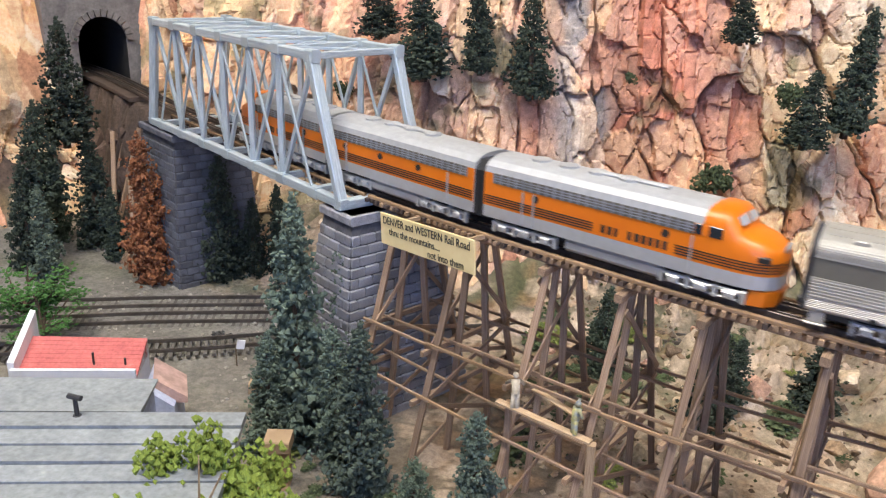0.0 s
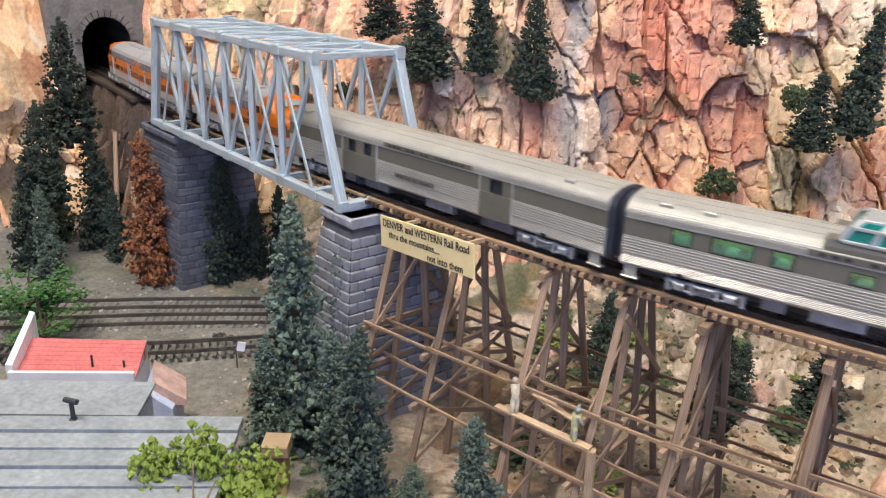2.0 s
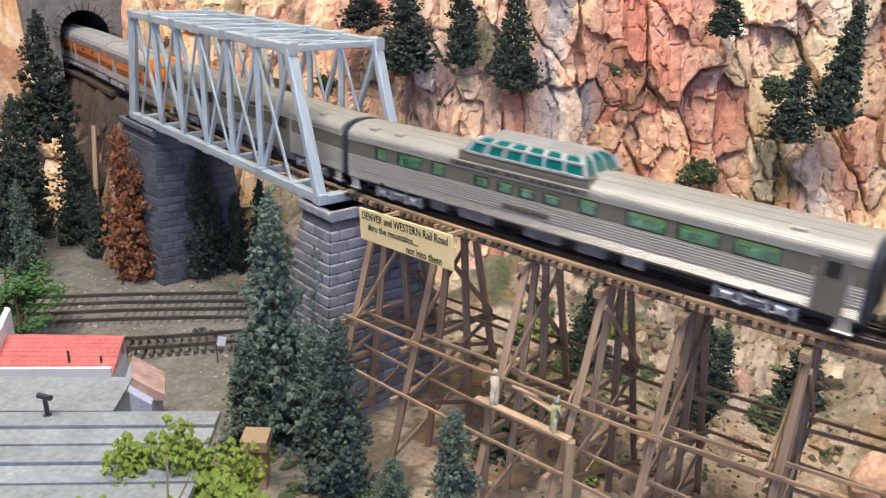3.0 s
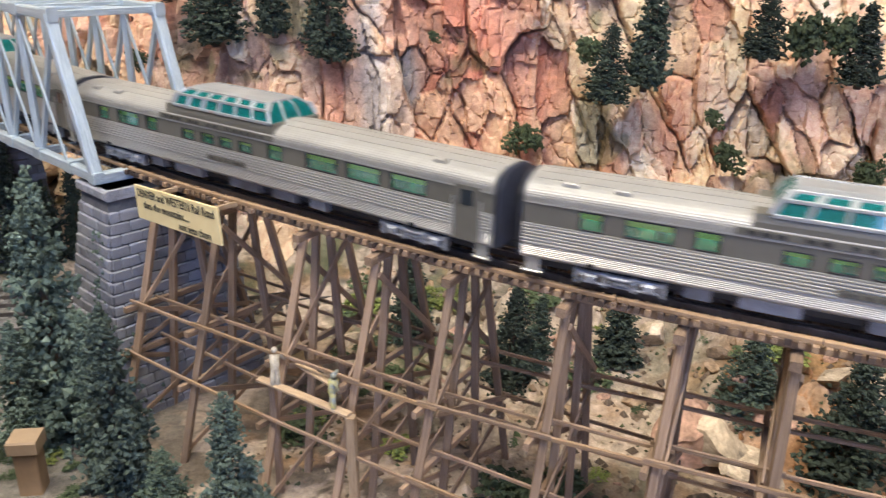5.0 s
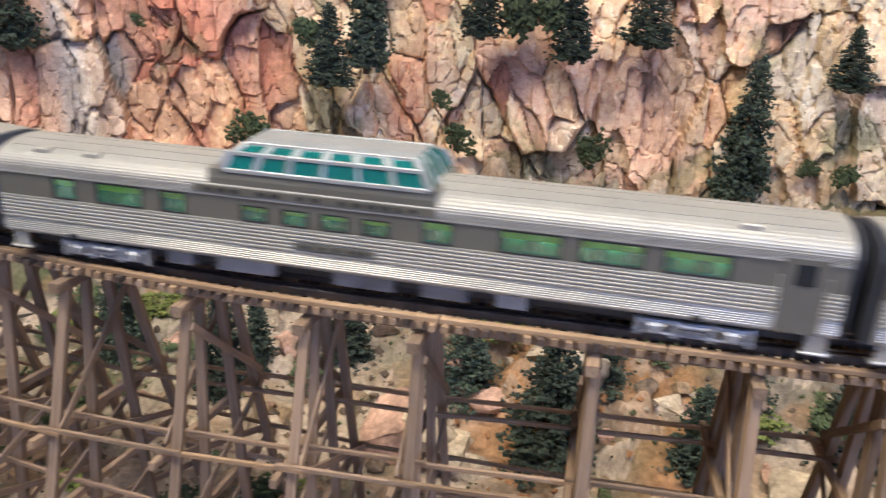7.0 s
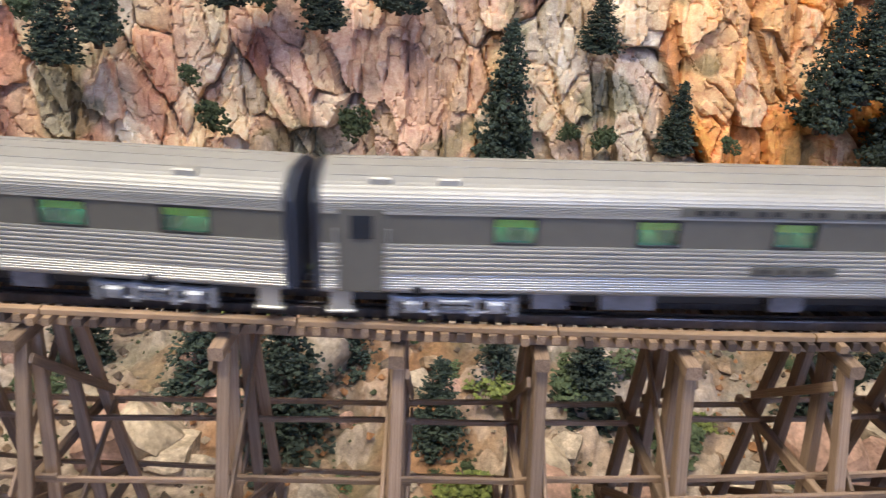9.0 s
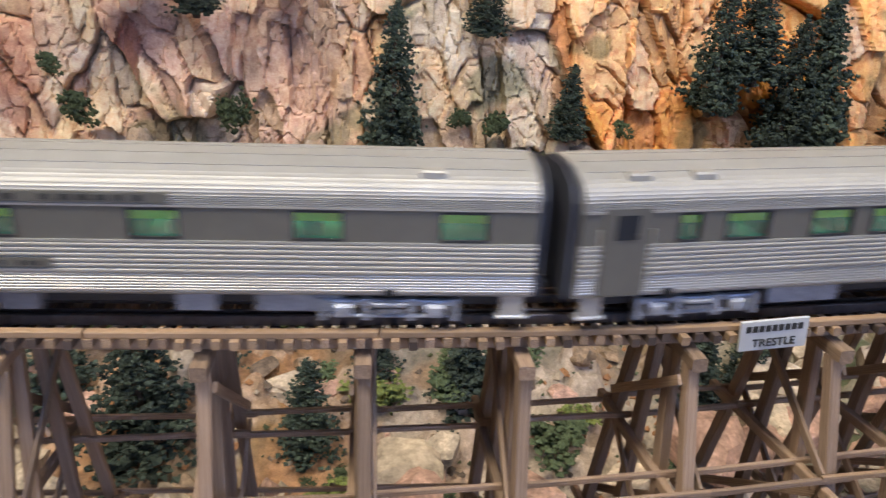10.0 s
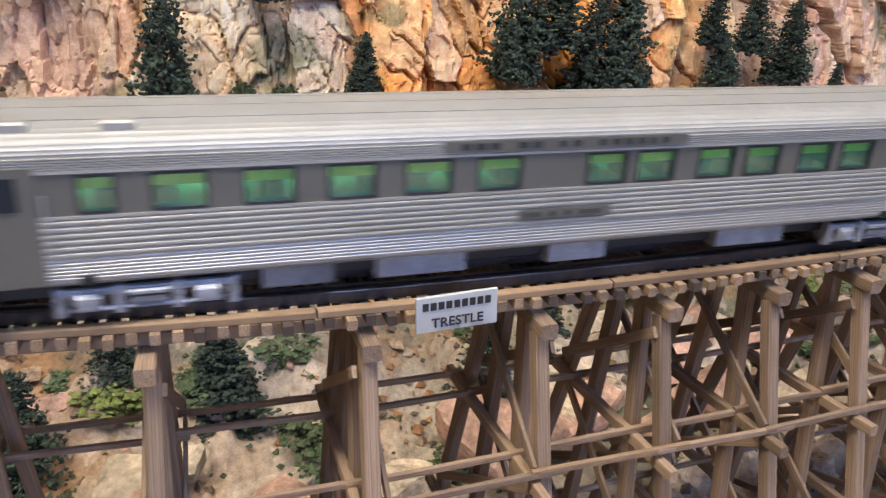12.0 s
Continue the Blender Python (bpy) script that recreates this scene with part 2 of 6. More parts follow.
def box(bm, x0, x1, y0, y1, z0, z1, c=0.0, mi=0):
    """A box with chamfered edges along its length x."""
    if c <= 0:
        ring = [(y0, z0), (y1, z0), (y1, z1), (y0, z1)]
    else:
        ring = [(y0 + c, z0), (y1 - c, z0), (y1, z0 + c), (y1, z1 - c), (y1 - c, z1), (y0 + c, z1), (y0, z1 - c), (y0, z0 + c)]
    a = [bm.verts.new((x0, y, z)) for y, z in ring]
    b = [bm.verts.new((x1, y, z)) for y, z in ring]
    n = len(ring)
    fs = [bm.faces.new((a[i], b[i], b[(i + 1) % n], a[(i + 1) % n])) for i in range(n)]
    fs += [bm.faces.new(a), bm.faces.new(b[::-1])]
    for f in fs:
        f.material_index = mi
    return fs


def moved(bm, fs, m):
    vs = {v for f in fs for v in f.verts}
    bmesh.ops.transform(bm, matrix=m, verts=list(vs))


def beam_mesh(name, material, seed):
    """A timber 1 long along x and 1 square, chamfered and a little uneven."""
    rng = random.Random(seed)
    bm = bmesh.new()
    c, rings = 0.1, []
    for k in range(4):
        x = k / 3 - 0.5
        oy, oz = rng.uniform(-0.03, 0.03), rng.uniform(-0.03, 0.03)
        ring = [(-.5 + c, -.5), (.5 - c, -.5), (.5, -.5 + c), (.5, .5 - c), (.5 - c, .5), (-.5 + c, .5), (-.5, .5 - c), (-.5, -.5 + c)]
        rings.append([bm.verts.new((x, y + oy + rng.uniform(-.02, .02), z + oz + rng.uniform(-.02, .02))) for y, z in ring])
    for a, b in zip(rings, rings[1:]):
        for i in range(8):
            bm.faces.new((a[i], b[i], b[(i + 1) % 8], a[(i + 1) % 8]))
    bm.faces.new(rings[0])
    bm.faces.new(rings[-1][::-1])
    bmesh.ops.recalc_face_normals(bm, faces=bm.faces)
    me = bpy.data.meshes.new(name)
    bm.to_mesh(me)
    bm.free()
    me.materials.append(material)
    return me


BEAMS = {m.name: [beam_mesh("timber", m, k) for k in range(4)] for m in (WOOD, WOOD_TAN, WOOD_PALE, WOOD_DARK, TIE_END, SILVER_PAINT, RAIL, RUST, ASHTIE, DOMETRIM)}
pick = random.Random(5)


def beam(name, a, b, w, h, material, parent, label="", roll=0.0):
    """A timber or bar from a to b, w wide and h high, in the space of its parent."""
    a, b = Vector(a), Vector(b)
    d = b - a
    x = d.normalized()
    up = Vector((0, 0, 1)) if abs(x.z) < 0.95 else Vector((0, 1, 0))
    y = up.cross(x).normalized()
    z = x.cross(y)
    m = Matrix((x, y, z)).transposed().to_4x4()
    m.translation = (a + b) / 2
    m = m @ pose(0, 0, 0, roll) @ Matrix.Diagonal((d.length, w, h, 1))
    return mesh_part(name, pick.choice(BEAMS[material.name]), parent, m, label)


# value noise and cells for rock and soil
def lattice(ix, iy, seed):
    n = (ix * 374761393 + iy * 668265263 + seed * 974711) & 0xFFFFFFFF
    n = ((n ^ (n >> 13)) * 1274126177) & 0xFFFFFFFF
    return ((n ^ (n >> 16)) & 0xFFFF) / 65535.0


def vnoise(x, y, seed=0):
    x, y = np.asarray(x, float), np.asarray(y, float)
    ix, iy = np.floor(x).astype(np.int64), np.floor(y).astype(np.int64)
    fx, fy = x - ix, y - iy
    fx, fy = fx * fx * (3 - 2 * fx), fy * fy * (3 - 2 * fy)
    a, b, c, d = lattice(ix, iy, seed), lattice(ix + 1, iy, seed), lattice(ix, iy + 1, seed), lattice(ix + 1, iy + 1, seed)
    return (a * (1 - fx) + b * fx) * (1 - fy) + (c * (1 - fx) + d * fx) * fy


def fbm(x, y, seed=0, octaves=5):
    return sum(vnoise(x * 2**k, y * 2**k, seed + 17 * k) * 0.5 ** (k + 1) for k in range(octaves))


def cells(x, y, seed=0, square=0.0):
    """For each place: the nearest cell's value, second value, offsets from its seed, and the distance to its border."""
    ix, iy = np.floor(x).astype(np.int64), np.floor(y).astype(np.int64)
    best, next_ = np.full(x.shape, 9.0), np.full(x.shape, 9.0)
    val, val2, ox, oy = np.zeros(x.shape), np.zeros(x.shape), np.zeros(x.shape), np.zeros(x.shape)
    for dx in (-1, 0, 1):
        for dy in (-1, 0, 1):
            cx, cy = ix + dx, iy + dy
            px, py = cx + lattice(cx, cy, seed + 1), cy + lattice(cx, cy, seed + 2)
            d = (1 - square) * np.hypot(x - px, y - py) + square * np.maximum(np.abs(x - px), np.abs(y - py))
            nearer = d < best
            next_ = np.where(nearer, best, np.minimum(next_, d))
            val, val2 = np.where(nearer, lattice(cx, cy, seed + 3), val), np.where(nearer, lattice(cx, cy, seed + 4), val2)
            ox, oy, best = np.where(nearer, x - px, ox), np.where(nearer, y - py, oy), np.where(nearer, d, best)
    return val, val2, ox, oy, next_ - best


def sheet(name, grid, keep, pigment, material, smooth=True):
    """A mesh from a grid of places (rows x columns x 3), faces where keep is true."""
    h, w = grid.shape[:2]
    i = np.arange(h * w).reshape(h, w)
    quads = np.stack([i[:-1, :-1], i[:-1, 1:], i[1:, 1:], i[1:, :-1]], -1)[keep]
    me = bpy.data.meshes.new(name)
    me.vertices.add(h * w)
    me.vertices.foreach_set("co", grid.reshape(-1).astype(np.float32))
    me.loops.add(quads.size)
    me.loops.foreach_set("vertex_index", quads.reshape(-1).astype(np.int32))
    me.polygons.add(len(quads))
    me.polygons.foreach_set("loop_start", np.arange(0, quads.size, 4, dtype=np.int32))
    me.update(calc_edges=True)
    me.validate()
    at = me.color_attributes.new("pigment", "FLOAT_COLOR", "POINT")
    rgba = np.ones((h * w, 4), np.float32)
    rgba[:, :3] = pigment.reshape(-1, 3)
    at.data.foreach_set("color", rgba.reshape(-1))
    me.materials.append(material)
    me.polygons.foreach_set("use_smooth", [smooth] * len(me.polygons))
    return new(name, me)


def blend(colours, weights):
    w = np.stack(weights, -1)
    w = w / w.sum(-1, keepdims=True)
    return (w[..., None] * np.array(colours)).sum(-2)


# ---- the line of the track ----
GROUND, CAP, RAILTOP = 0.058, 0.200, 0.2085
CENTRE = [(-3.0, 2.45), (-1.6, 1.42), (-0.95, 0.960), (-0.600, 0.764), (-0.372, 0.604), (-0.115, 0.447), (0.018, 0.385), (0.150, 0.334), (0.290, 0.297), (0.385, 0.275), (0.475, 0.258), (0.62, 0.243), (0.95, 0.225), (1.6, 0.205), (3.4, 0.18)]


def spline(points, n=60):
    p = [Vector(q) for q in points]
    p = [2 * p[0] - p[1]] + p + [2 * p[-1] - p[-2]]
    out = []
    for i in range(1, len(p) - 2):
        for k in range(n):
            t = k / n
            a, b, c, d = p[i - 1], p[i], p[i + 1], p[i + 2]
            m1, m2 = (c - a) * ((c - b).length / max((c - a).length, 1e-6)), (d - b) * ((c - b).length / max((d - b).length, 1e-6))
            out.append((2 * t**3 - 3 * t**2 + 1) * b + (t**3 - 2 * t**2 + t) * m1 + (3 * t**2 - 2 * t**3) * c + (t**3 - t**2) * m2)
    return np.array([tuple(q) for q in out] + [tuple(p[-2])])


LINE = spline(CENTRE)
ARC = np.r_[0, np.cumsum(np.hypot(*np.diff(LINE, axis=0).T))]


def on(s):
    return np.array([np.interp(s, ARC, LINE[:, 0]), np.interp(s, ARC, LINE[:, 1])])


def heading(s):
    d = on(s + 0.004) - on(s - 0.004)
    return d / np.hypot(*d)


def arc_at(x, y):
    return float(ARC[np.argmin(np.hypot(LINE[:, 0] - x, LINE[:, 1] - y))])


def beside(s, off, z):
    """A place beside the line: off to its far side (away from the aisle)."""
    p, d = on(s), heading(s)
    return Vector((p[0] - d[1] * off, p[1] + d[0] * off, z))


S_PORTAL, S_TRUSS0, S_TRUSS1 = arc_at(-0.600, 0.764), arc_at(-0.372, 0.604), arc_at(-0.115, 0.447)
S_END, S_START = ARC[-1] - 0.05, 0.05
S_TRESTLE1 = arc_at(1.0, 0.222)


# ---- the room that holds the layout ----
def room():
    x0, x1, y0, y1, z0, z1 = -3.4, 3.8, -1.6, 2.9, -0.95, 1.60
    for name, a in (("floor", (x0, x1, y0, y1, z0 - 0.1, z0)), ("ceiling", (x0, x1, y0, y1, z1, z1 + 0.1)), ("wall_north", (x0, x1, y1, y1 + 0.1, z0, z1)), ("wall_west", (x0 - 0.1, x0, y0, y1, z0, z1)), ("wall_east", (x1, x1 + 0.1, y0, y1, z0, z1))):
        bm = bmesh.new()
        box(bm, *a)
        tagged(part(name, bm, ROOMFLOOR if name == "floor" else ROOMWALL), label="plain painted exhibit room " + name.split("_")[0], category=name.split("_")[0], kind="structure")
    bm = bmesh.new()
    for a in ((x0, 0.0, z0, z1), (1.0, x1, z0, z1), (0.0, 1.0, z0, 0.30), (0.0, 1.0, 1.20, z1)):
        box(bm, a[0], a[1], y0 - 0.1, y0, a[2], a[3])
    tagged(part("wall_south", bm, ROOMWALL), label="plain painted exhibit room wall with a window", category="wall", kind="structure")
    bm = bmesh.new()
    box(bm, -0.05, 1.05, y0 - 0.16, y0 - 0.14, 0.25, 1.25)
    tagged(part("backdrop", bm, SKYGLOW), label="cool blue daylight outside the window", category="daylight", kind="structure")
    for lx, ly, watts, tone in LAMPS:
        lamp = empty("ceiling_lamp", pose(lx, ly, 1.60), label="unseen white ceiling lamp with a flat diffuser", category="lamp", group="ceiling lamps")
        bm = bmesh.new()
        box(bm, -0.44, 0.44, -0.22, 0.22, -0.03, 0.0, 0.005)
        part("frame", bm, WHITEWALL, lamp)
        bm = bmesh.new()
        box(bm, -0.40, 0.40, -0.175, 0.175, -0.036, -0.031)
        part("diffuser", bm, LAMPGLOW if tone == WARM else BLUE_FILL_GLOW, lamp)
    bench = empty("layout_bench", label="timber bench that carries the railway layout", category="bench")
    bm = bmesh.new()
    box(bm, -3.3, 3.7, -0.35, 2.8, -0.09, -0.03, 0.004)
    part("benchtop", bm, WOOD_PALE, bench)
    for x in (-3.1, -1.2, 0.7, 3.4):
        for y in (-0.25, 2.6):
            bm = bmesh.new()
            box(bm, x, x + 0.09, y, y + 0.09, -0.95, -0.09, 0.008)
            part("leg", bm, WOOD_PALE, bench)


# ---- rock wall ----
CLIFF = [(-1.9, 0.26), (-1.2, 0.40), (-0.86, 0.50), (-0.72, 0.575), (-0.642, 0.640), (-0.622, 0.700), (-0.614, 0.755), (-0.600, 0.776), (-0.53, 0.775), (-0.45, 0.742), (-0.30, 0.685), (-0.14, 0.628), (0.07, 0.672), (0.30, 0.683), (0.44, 0.646), (0.58, 0.613), (0.78, 0.578), (1.0, 0.53), (1.3, 0.46)]
CL = spline(CLIFF, 40)
CL_ARC = np.r_[0, np.cumsum(np.hypot(*np.diff(CL, axis=0).T))]
CREAM, PINK, RED, AMBER, PALE, GREY, MAROON = (0.76, 0.55, 0.33), (0.60, 0.375, 0.275), (0.48, 0.165, 0.10), (0.80, 0.34, 0.06), (0.80, 0.68, 0.52), (0.40, 0.37, 0.345), (0.16, 0.065, 0.045)


def rock_relief(u, z):
    """How far the rock stands out of its line, from its place along the wall and its height."""
    wu, wz = u + 0.016 * (fbm(u * 18, z * 12, 3) - 0.5), z + 0.03 * (fbm(u * 12, z * 16, 9) - 0.5)
    wu = wu + 0.12 * (wz - 0.2)
    big = (fbm(u * 6.5, z * 3, 21, 3) - 0.5) * 0.090
    v1, w1, ox, oy, e1 = cells(wu * 17, wz * 7.5, 31, 0.65)
    v2, w2, ox2, oy2, e2 = cells(wu * 40, wz * 21, 47, 0.7)
    v3, w3, ox3, oy3, e3 = cells(wu * 105, wz * 62, 53, 0.7)
    d = big * 0.85 + 0.024 * (v1 - 0.5) + 0.022 * (w1 - 0.5) * ox * 2 - 0.010 * oy * (v1 - 0.2)
    d = d + 0.0085 * (v2 - 0.5) + 0.012 * (w2 - 0.5) * ox2 * 2 - 0.006 * oy2 * v2
    d = d + 0.0026 * (v3 - 0.5) + 0.0040 * (w3 - 0.5) * ox3 * 2
    broken = np.clip((fbm(u * 22, z * 22, 8) - 0.36) * 6, 0, 1)
    crack = np.exp(-((e1 / 0.030) ** 2)) * 0.007 * broken + np.exp(-((e2 / 0.045) ** 2)) * 0.0040 * np.clip((fbm(u * 34, z * 34, 12) - 0.40) * 7, 0, 1)
    crack = crack + np.exp(-((e3 / 0.07) ** 2)) * 0.0012 * np.clip((fbm(u * 28, z * 28, 14) - 0.44) * 7, 0, 1)
    strata = np.abs(fbm(wu * 46 + 3, wz * 7, 27, 3) - 0.44)
    crack = crack + np.exp(-((strata / 0.010) ** 2)) * 0.0011
    rough = (fbm(u * 90, z * 90, 5, 4) - 0.5) * 0.0042
    return d - crack * 2.0 + rough, v1, v2, e1, e2


def cliff_at(u, z):
    x, y = np.interp(u, CL_ARC, CL[:, 0]), np.interp(u, CL_ARC, CL[:, 1])
    x2, y2 = np.interp(u + 0.02, CL_ARC, CL[:, 0]), np.interp(u + 0.02, CL_ARC, CL[:, 1])
    x1, y1 = np.interp(u - 0.02, CL_ARC, CL[:, 0]), np.interp(u - 0.02, CL_ARC, CL[:, 1])
    tx, ty = x2 - x1, y2 - y1
    n = np.hypot(tx, ty) + 1e-9
    return x, y, ty / n, -tx / n


def zone(x, centre, width, edge=0.25):
    return 1 / (1 + np.exp((np.abs(x - centre) - width) / (width * edge)))


def build_cliff():
    u, z = np.meshgrid(np.arange(0.95, CL_ARC[-1] - 0.10, 0.0015), np.arange(0.03, 0.42, 0.0015))
    x, y, nx, ny = cliff_at(u, z)
    d, v1, v2, e1, e2 = rock_relief(u, z)
    w1 = np.modf(v1 * 7.3 + v2 * 1.7)[0]
    near_portal = np.clip(1 - np.hypot((x + 0.600) / 0.075, (z - 0.245) / 0.11), 0, 1)
    d = d * (1 - np.minimum(1, near_portal * 3))
    lean = 0.22 * (z - 0.2)
    foot = 0.05 * np.clip((0.11 - z) / 0.1, 0, 1) ** 1.4
    d = d - lean + foot
    grid = np.stack([x + nx * d, y + ny * d, z], -1)
    wx = x + 0.035 * (fbm(x * 16, z * 9, 61) - 0.5) + 0.06 * (z - 0.22) + 0.022 * (v2 - 0.5) + 0.02 * (v1 - 0.5)
    n1, n2, n3 = fbm(wx * 13, z * 6, 71, 5), fbm(wx * 26, z * 10, 83, 5), fbm(wx * 60, z * 40, 89, 4)
    s = lambda a: np.clip(a, 0, None)
    w_cream = 0.62 + s(n1 - 0.44) * 9 + 2.6 * (w1 > 0.62)
    w_pink = 0.22 + s(n2 - 0.46) * 8 + 1.8 * (w1 < 0.2) + 2.0 * zone(x, -0.10, 0.09) + 3.2 * zone(x, 0.415, 0.035) + 4.0 * zone(x, 0.99, 0.07) + 1.5 * zone(wx, 0.33, 0.03)
    w_red = s(n3 - 0.5) * 3 + s(v1 - 0.7) * 7 + 2.6 * ((w1 > 0.48) & (w1 < 0.58)) + 3.4 * zone(wx, 0.045, 0.055) + 4.2 * zone(wx, 0.225, 0.017) + 1.2 * zone(wx, -0.22, 0.04)
    w_amber = 0.12 + s(n1 - 0.55) * 3 + 2.0 * zone(wx, 0.135, 0.026) * zone(z, 0.18, 0.05) + 3.2 * zone(wx, 0.607, 0.016) + 5.5 * zone(wx, 0.74, 0.10) + 2.3 * zone(x, -0.75, 0.12) + 1.1 * zone(x, -0.47, 0.05) + 0.8 * zone(wx, 0.425, 0.03)
    w_pale = 0.3 + s(n3 - 0.45) * 5 + 3.5 * ((w1 > 0.32) & (w1 < 0.46)) + 5.0 * zone(wx, 0.183, 0.014) + 1.2 * zone(wx, 0.30, 0.06) + 1.6 * zone(wx, 0.56, 0.03) + 0.8 * zone(wx, -0.30, 0.06)
    w_grey = 0.15 + s(0.42 - n2) * 4 + 9 * zone(wx, -0.027, 0.010) + 0.7 * zone(wx, 0.53, 0.035)
    # crack lines darkened: their shade is put into the rock colour; plus chance dark patches
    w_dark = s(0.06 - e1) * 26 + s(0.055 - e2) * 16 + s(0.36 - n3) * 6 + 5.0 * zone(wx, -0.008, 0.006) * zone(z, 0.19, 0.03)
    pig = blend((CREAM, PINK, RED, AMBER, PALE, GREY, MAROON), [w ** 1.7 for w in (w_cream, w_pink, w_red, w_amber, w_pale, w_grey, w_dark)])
    pig = pig * (0.50 + 0.34 * v2 + 0.20 * v1 + 0.40 * fbm(x * 80, z * 50, 97, 4))[..., None]
    moss = np.clip((fbm(x * 20, z * 20, 101, 5) - 0.60) * 9, 0, 0.55) * (z < 0.32)
    pig = pig * (1 - moss[..., None]) + np.array((0.09, 0.12, 0.05)) * moss[..., None]
    mid = grid[:-1, :-1]
    hole = (np.hypot(mid[..., 0] + 0.600, mid[..., 1] - 0.768) < 0.042) & (mid[..., 2] < 0.285)
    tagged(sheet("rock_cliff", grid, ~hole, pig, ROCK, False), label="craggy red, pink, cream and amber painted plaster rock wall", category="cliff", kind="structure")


def ground_height(x, y):
    """The height of the ground: a flat yard, an uneven gorge and the foot of the rock wall."""
    edge = np.interp(x, CL[:, 0], CL[:, 1])
    rise = np.clip((y - (edge - 0.13)) / 0.13, 0, 1.6) ** 2 * 0.045
    talus = np.clip((x - 0.20) / 0.09, 0, 1)
    slope = np.clip((y - np.interp(x, LINE[:, 0], LINE[:, 1]) - 0.085) / 0.22, 0, 1.15)
    rise = np.maximum(rise, talus * (0.075 * slope + 0.016 * np.sin(slope * 3.1) * (fbm(x * 9, y * 9, 33, 3) - 0.35) * 3))
    lumps = (fbm(x * 22, y * 22, 5, 5) - 0.5) * 0.022 + (fbm(x * 60, y * 60, 15, 4) - 0.5) * 0.010
    yard = np.clip((-0.06 - x) / 0.05, 0, 1) * np.clip(((edge - 0.11) - y) / 0.04, 0, 1)
    v, w, ox, oy, e = cells(x * 46, y * 46, 77, 0.5)
    v2, w2, ox2, oy2, e2 = cells(x * 105, y * 105, 79, 0.5)
    boulder = (np.where(w > 0.50, np.clip(e - 0.10, 0, 0.3) + 0.25 * (v - 0.5) * ox, 0) * 0.034 + np.where(w2 > 0.4, np.clip(e2 - 0.08, 0, 0.3), 0) * 0.010) * np.clip((x - 0.02) / 0.05, 0, 1)
    gorge = -0.012 * zone(x, 0.36, 0.30, 0.2) * zone(y, 0.42, 0.10)
    h = GROUND + gorge + rise + (lumps + boulder) * (1 - 0.93 * yard)
    mound = np.clip((x - 1.0) / 0.12, 0, 1) * np.clip(1 - (np.abs(y - np.interp(x, LINE[:, 0], LINE[:, 1])) - 0.03) / 0.09, 0, 1)
    bank = np.clip((-0.365 - x) / 0.03, 0, 1) * np.clip(1.0 - (np.abs(y - np.interp(x, LINE[:, 0], LINE[:, 1])) - 0.020 + 0.03 * (fbm(x * 50, y * 50, 91, 4) - 0.5)) / 0.030, 0, 1) ** 0.7 * (y > 0.5)
    bank = bank * (0.80 + 0.4 * fbm(x * 40, y * 40, 19, 4)) * (bank < 0.98) + bank * (bank >= 0.98)
    return np.maximum(h, GROUND + (RAILTOP - 0.010 - GROUND) * np.maximum(mound, bank)), yard


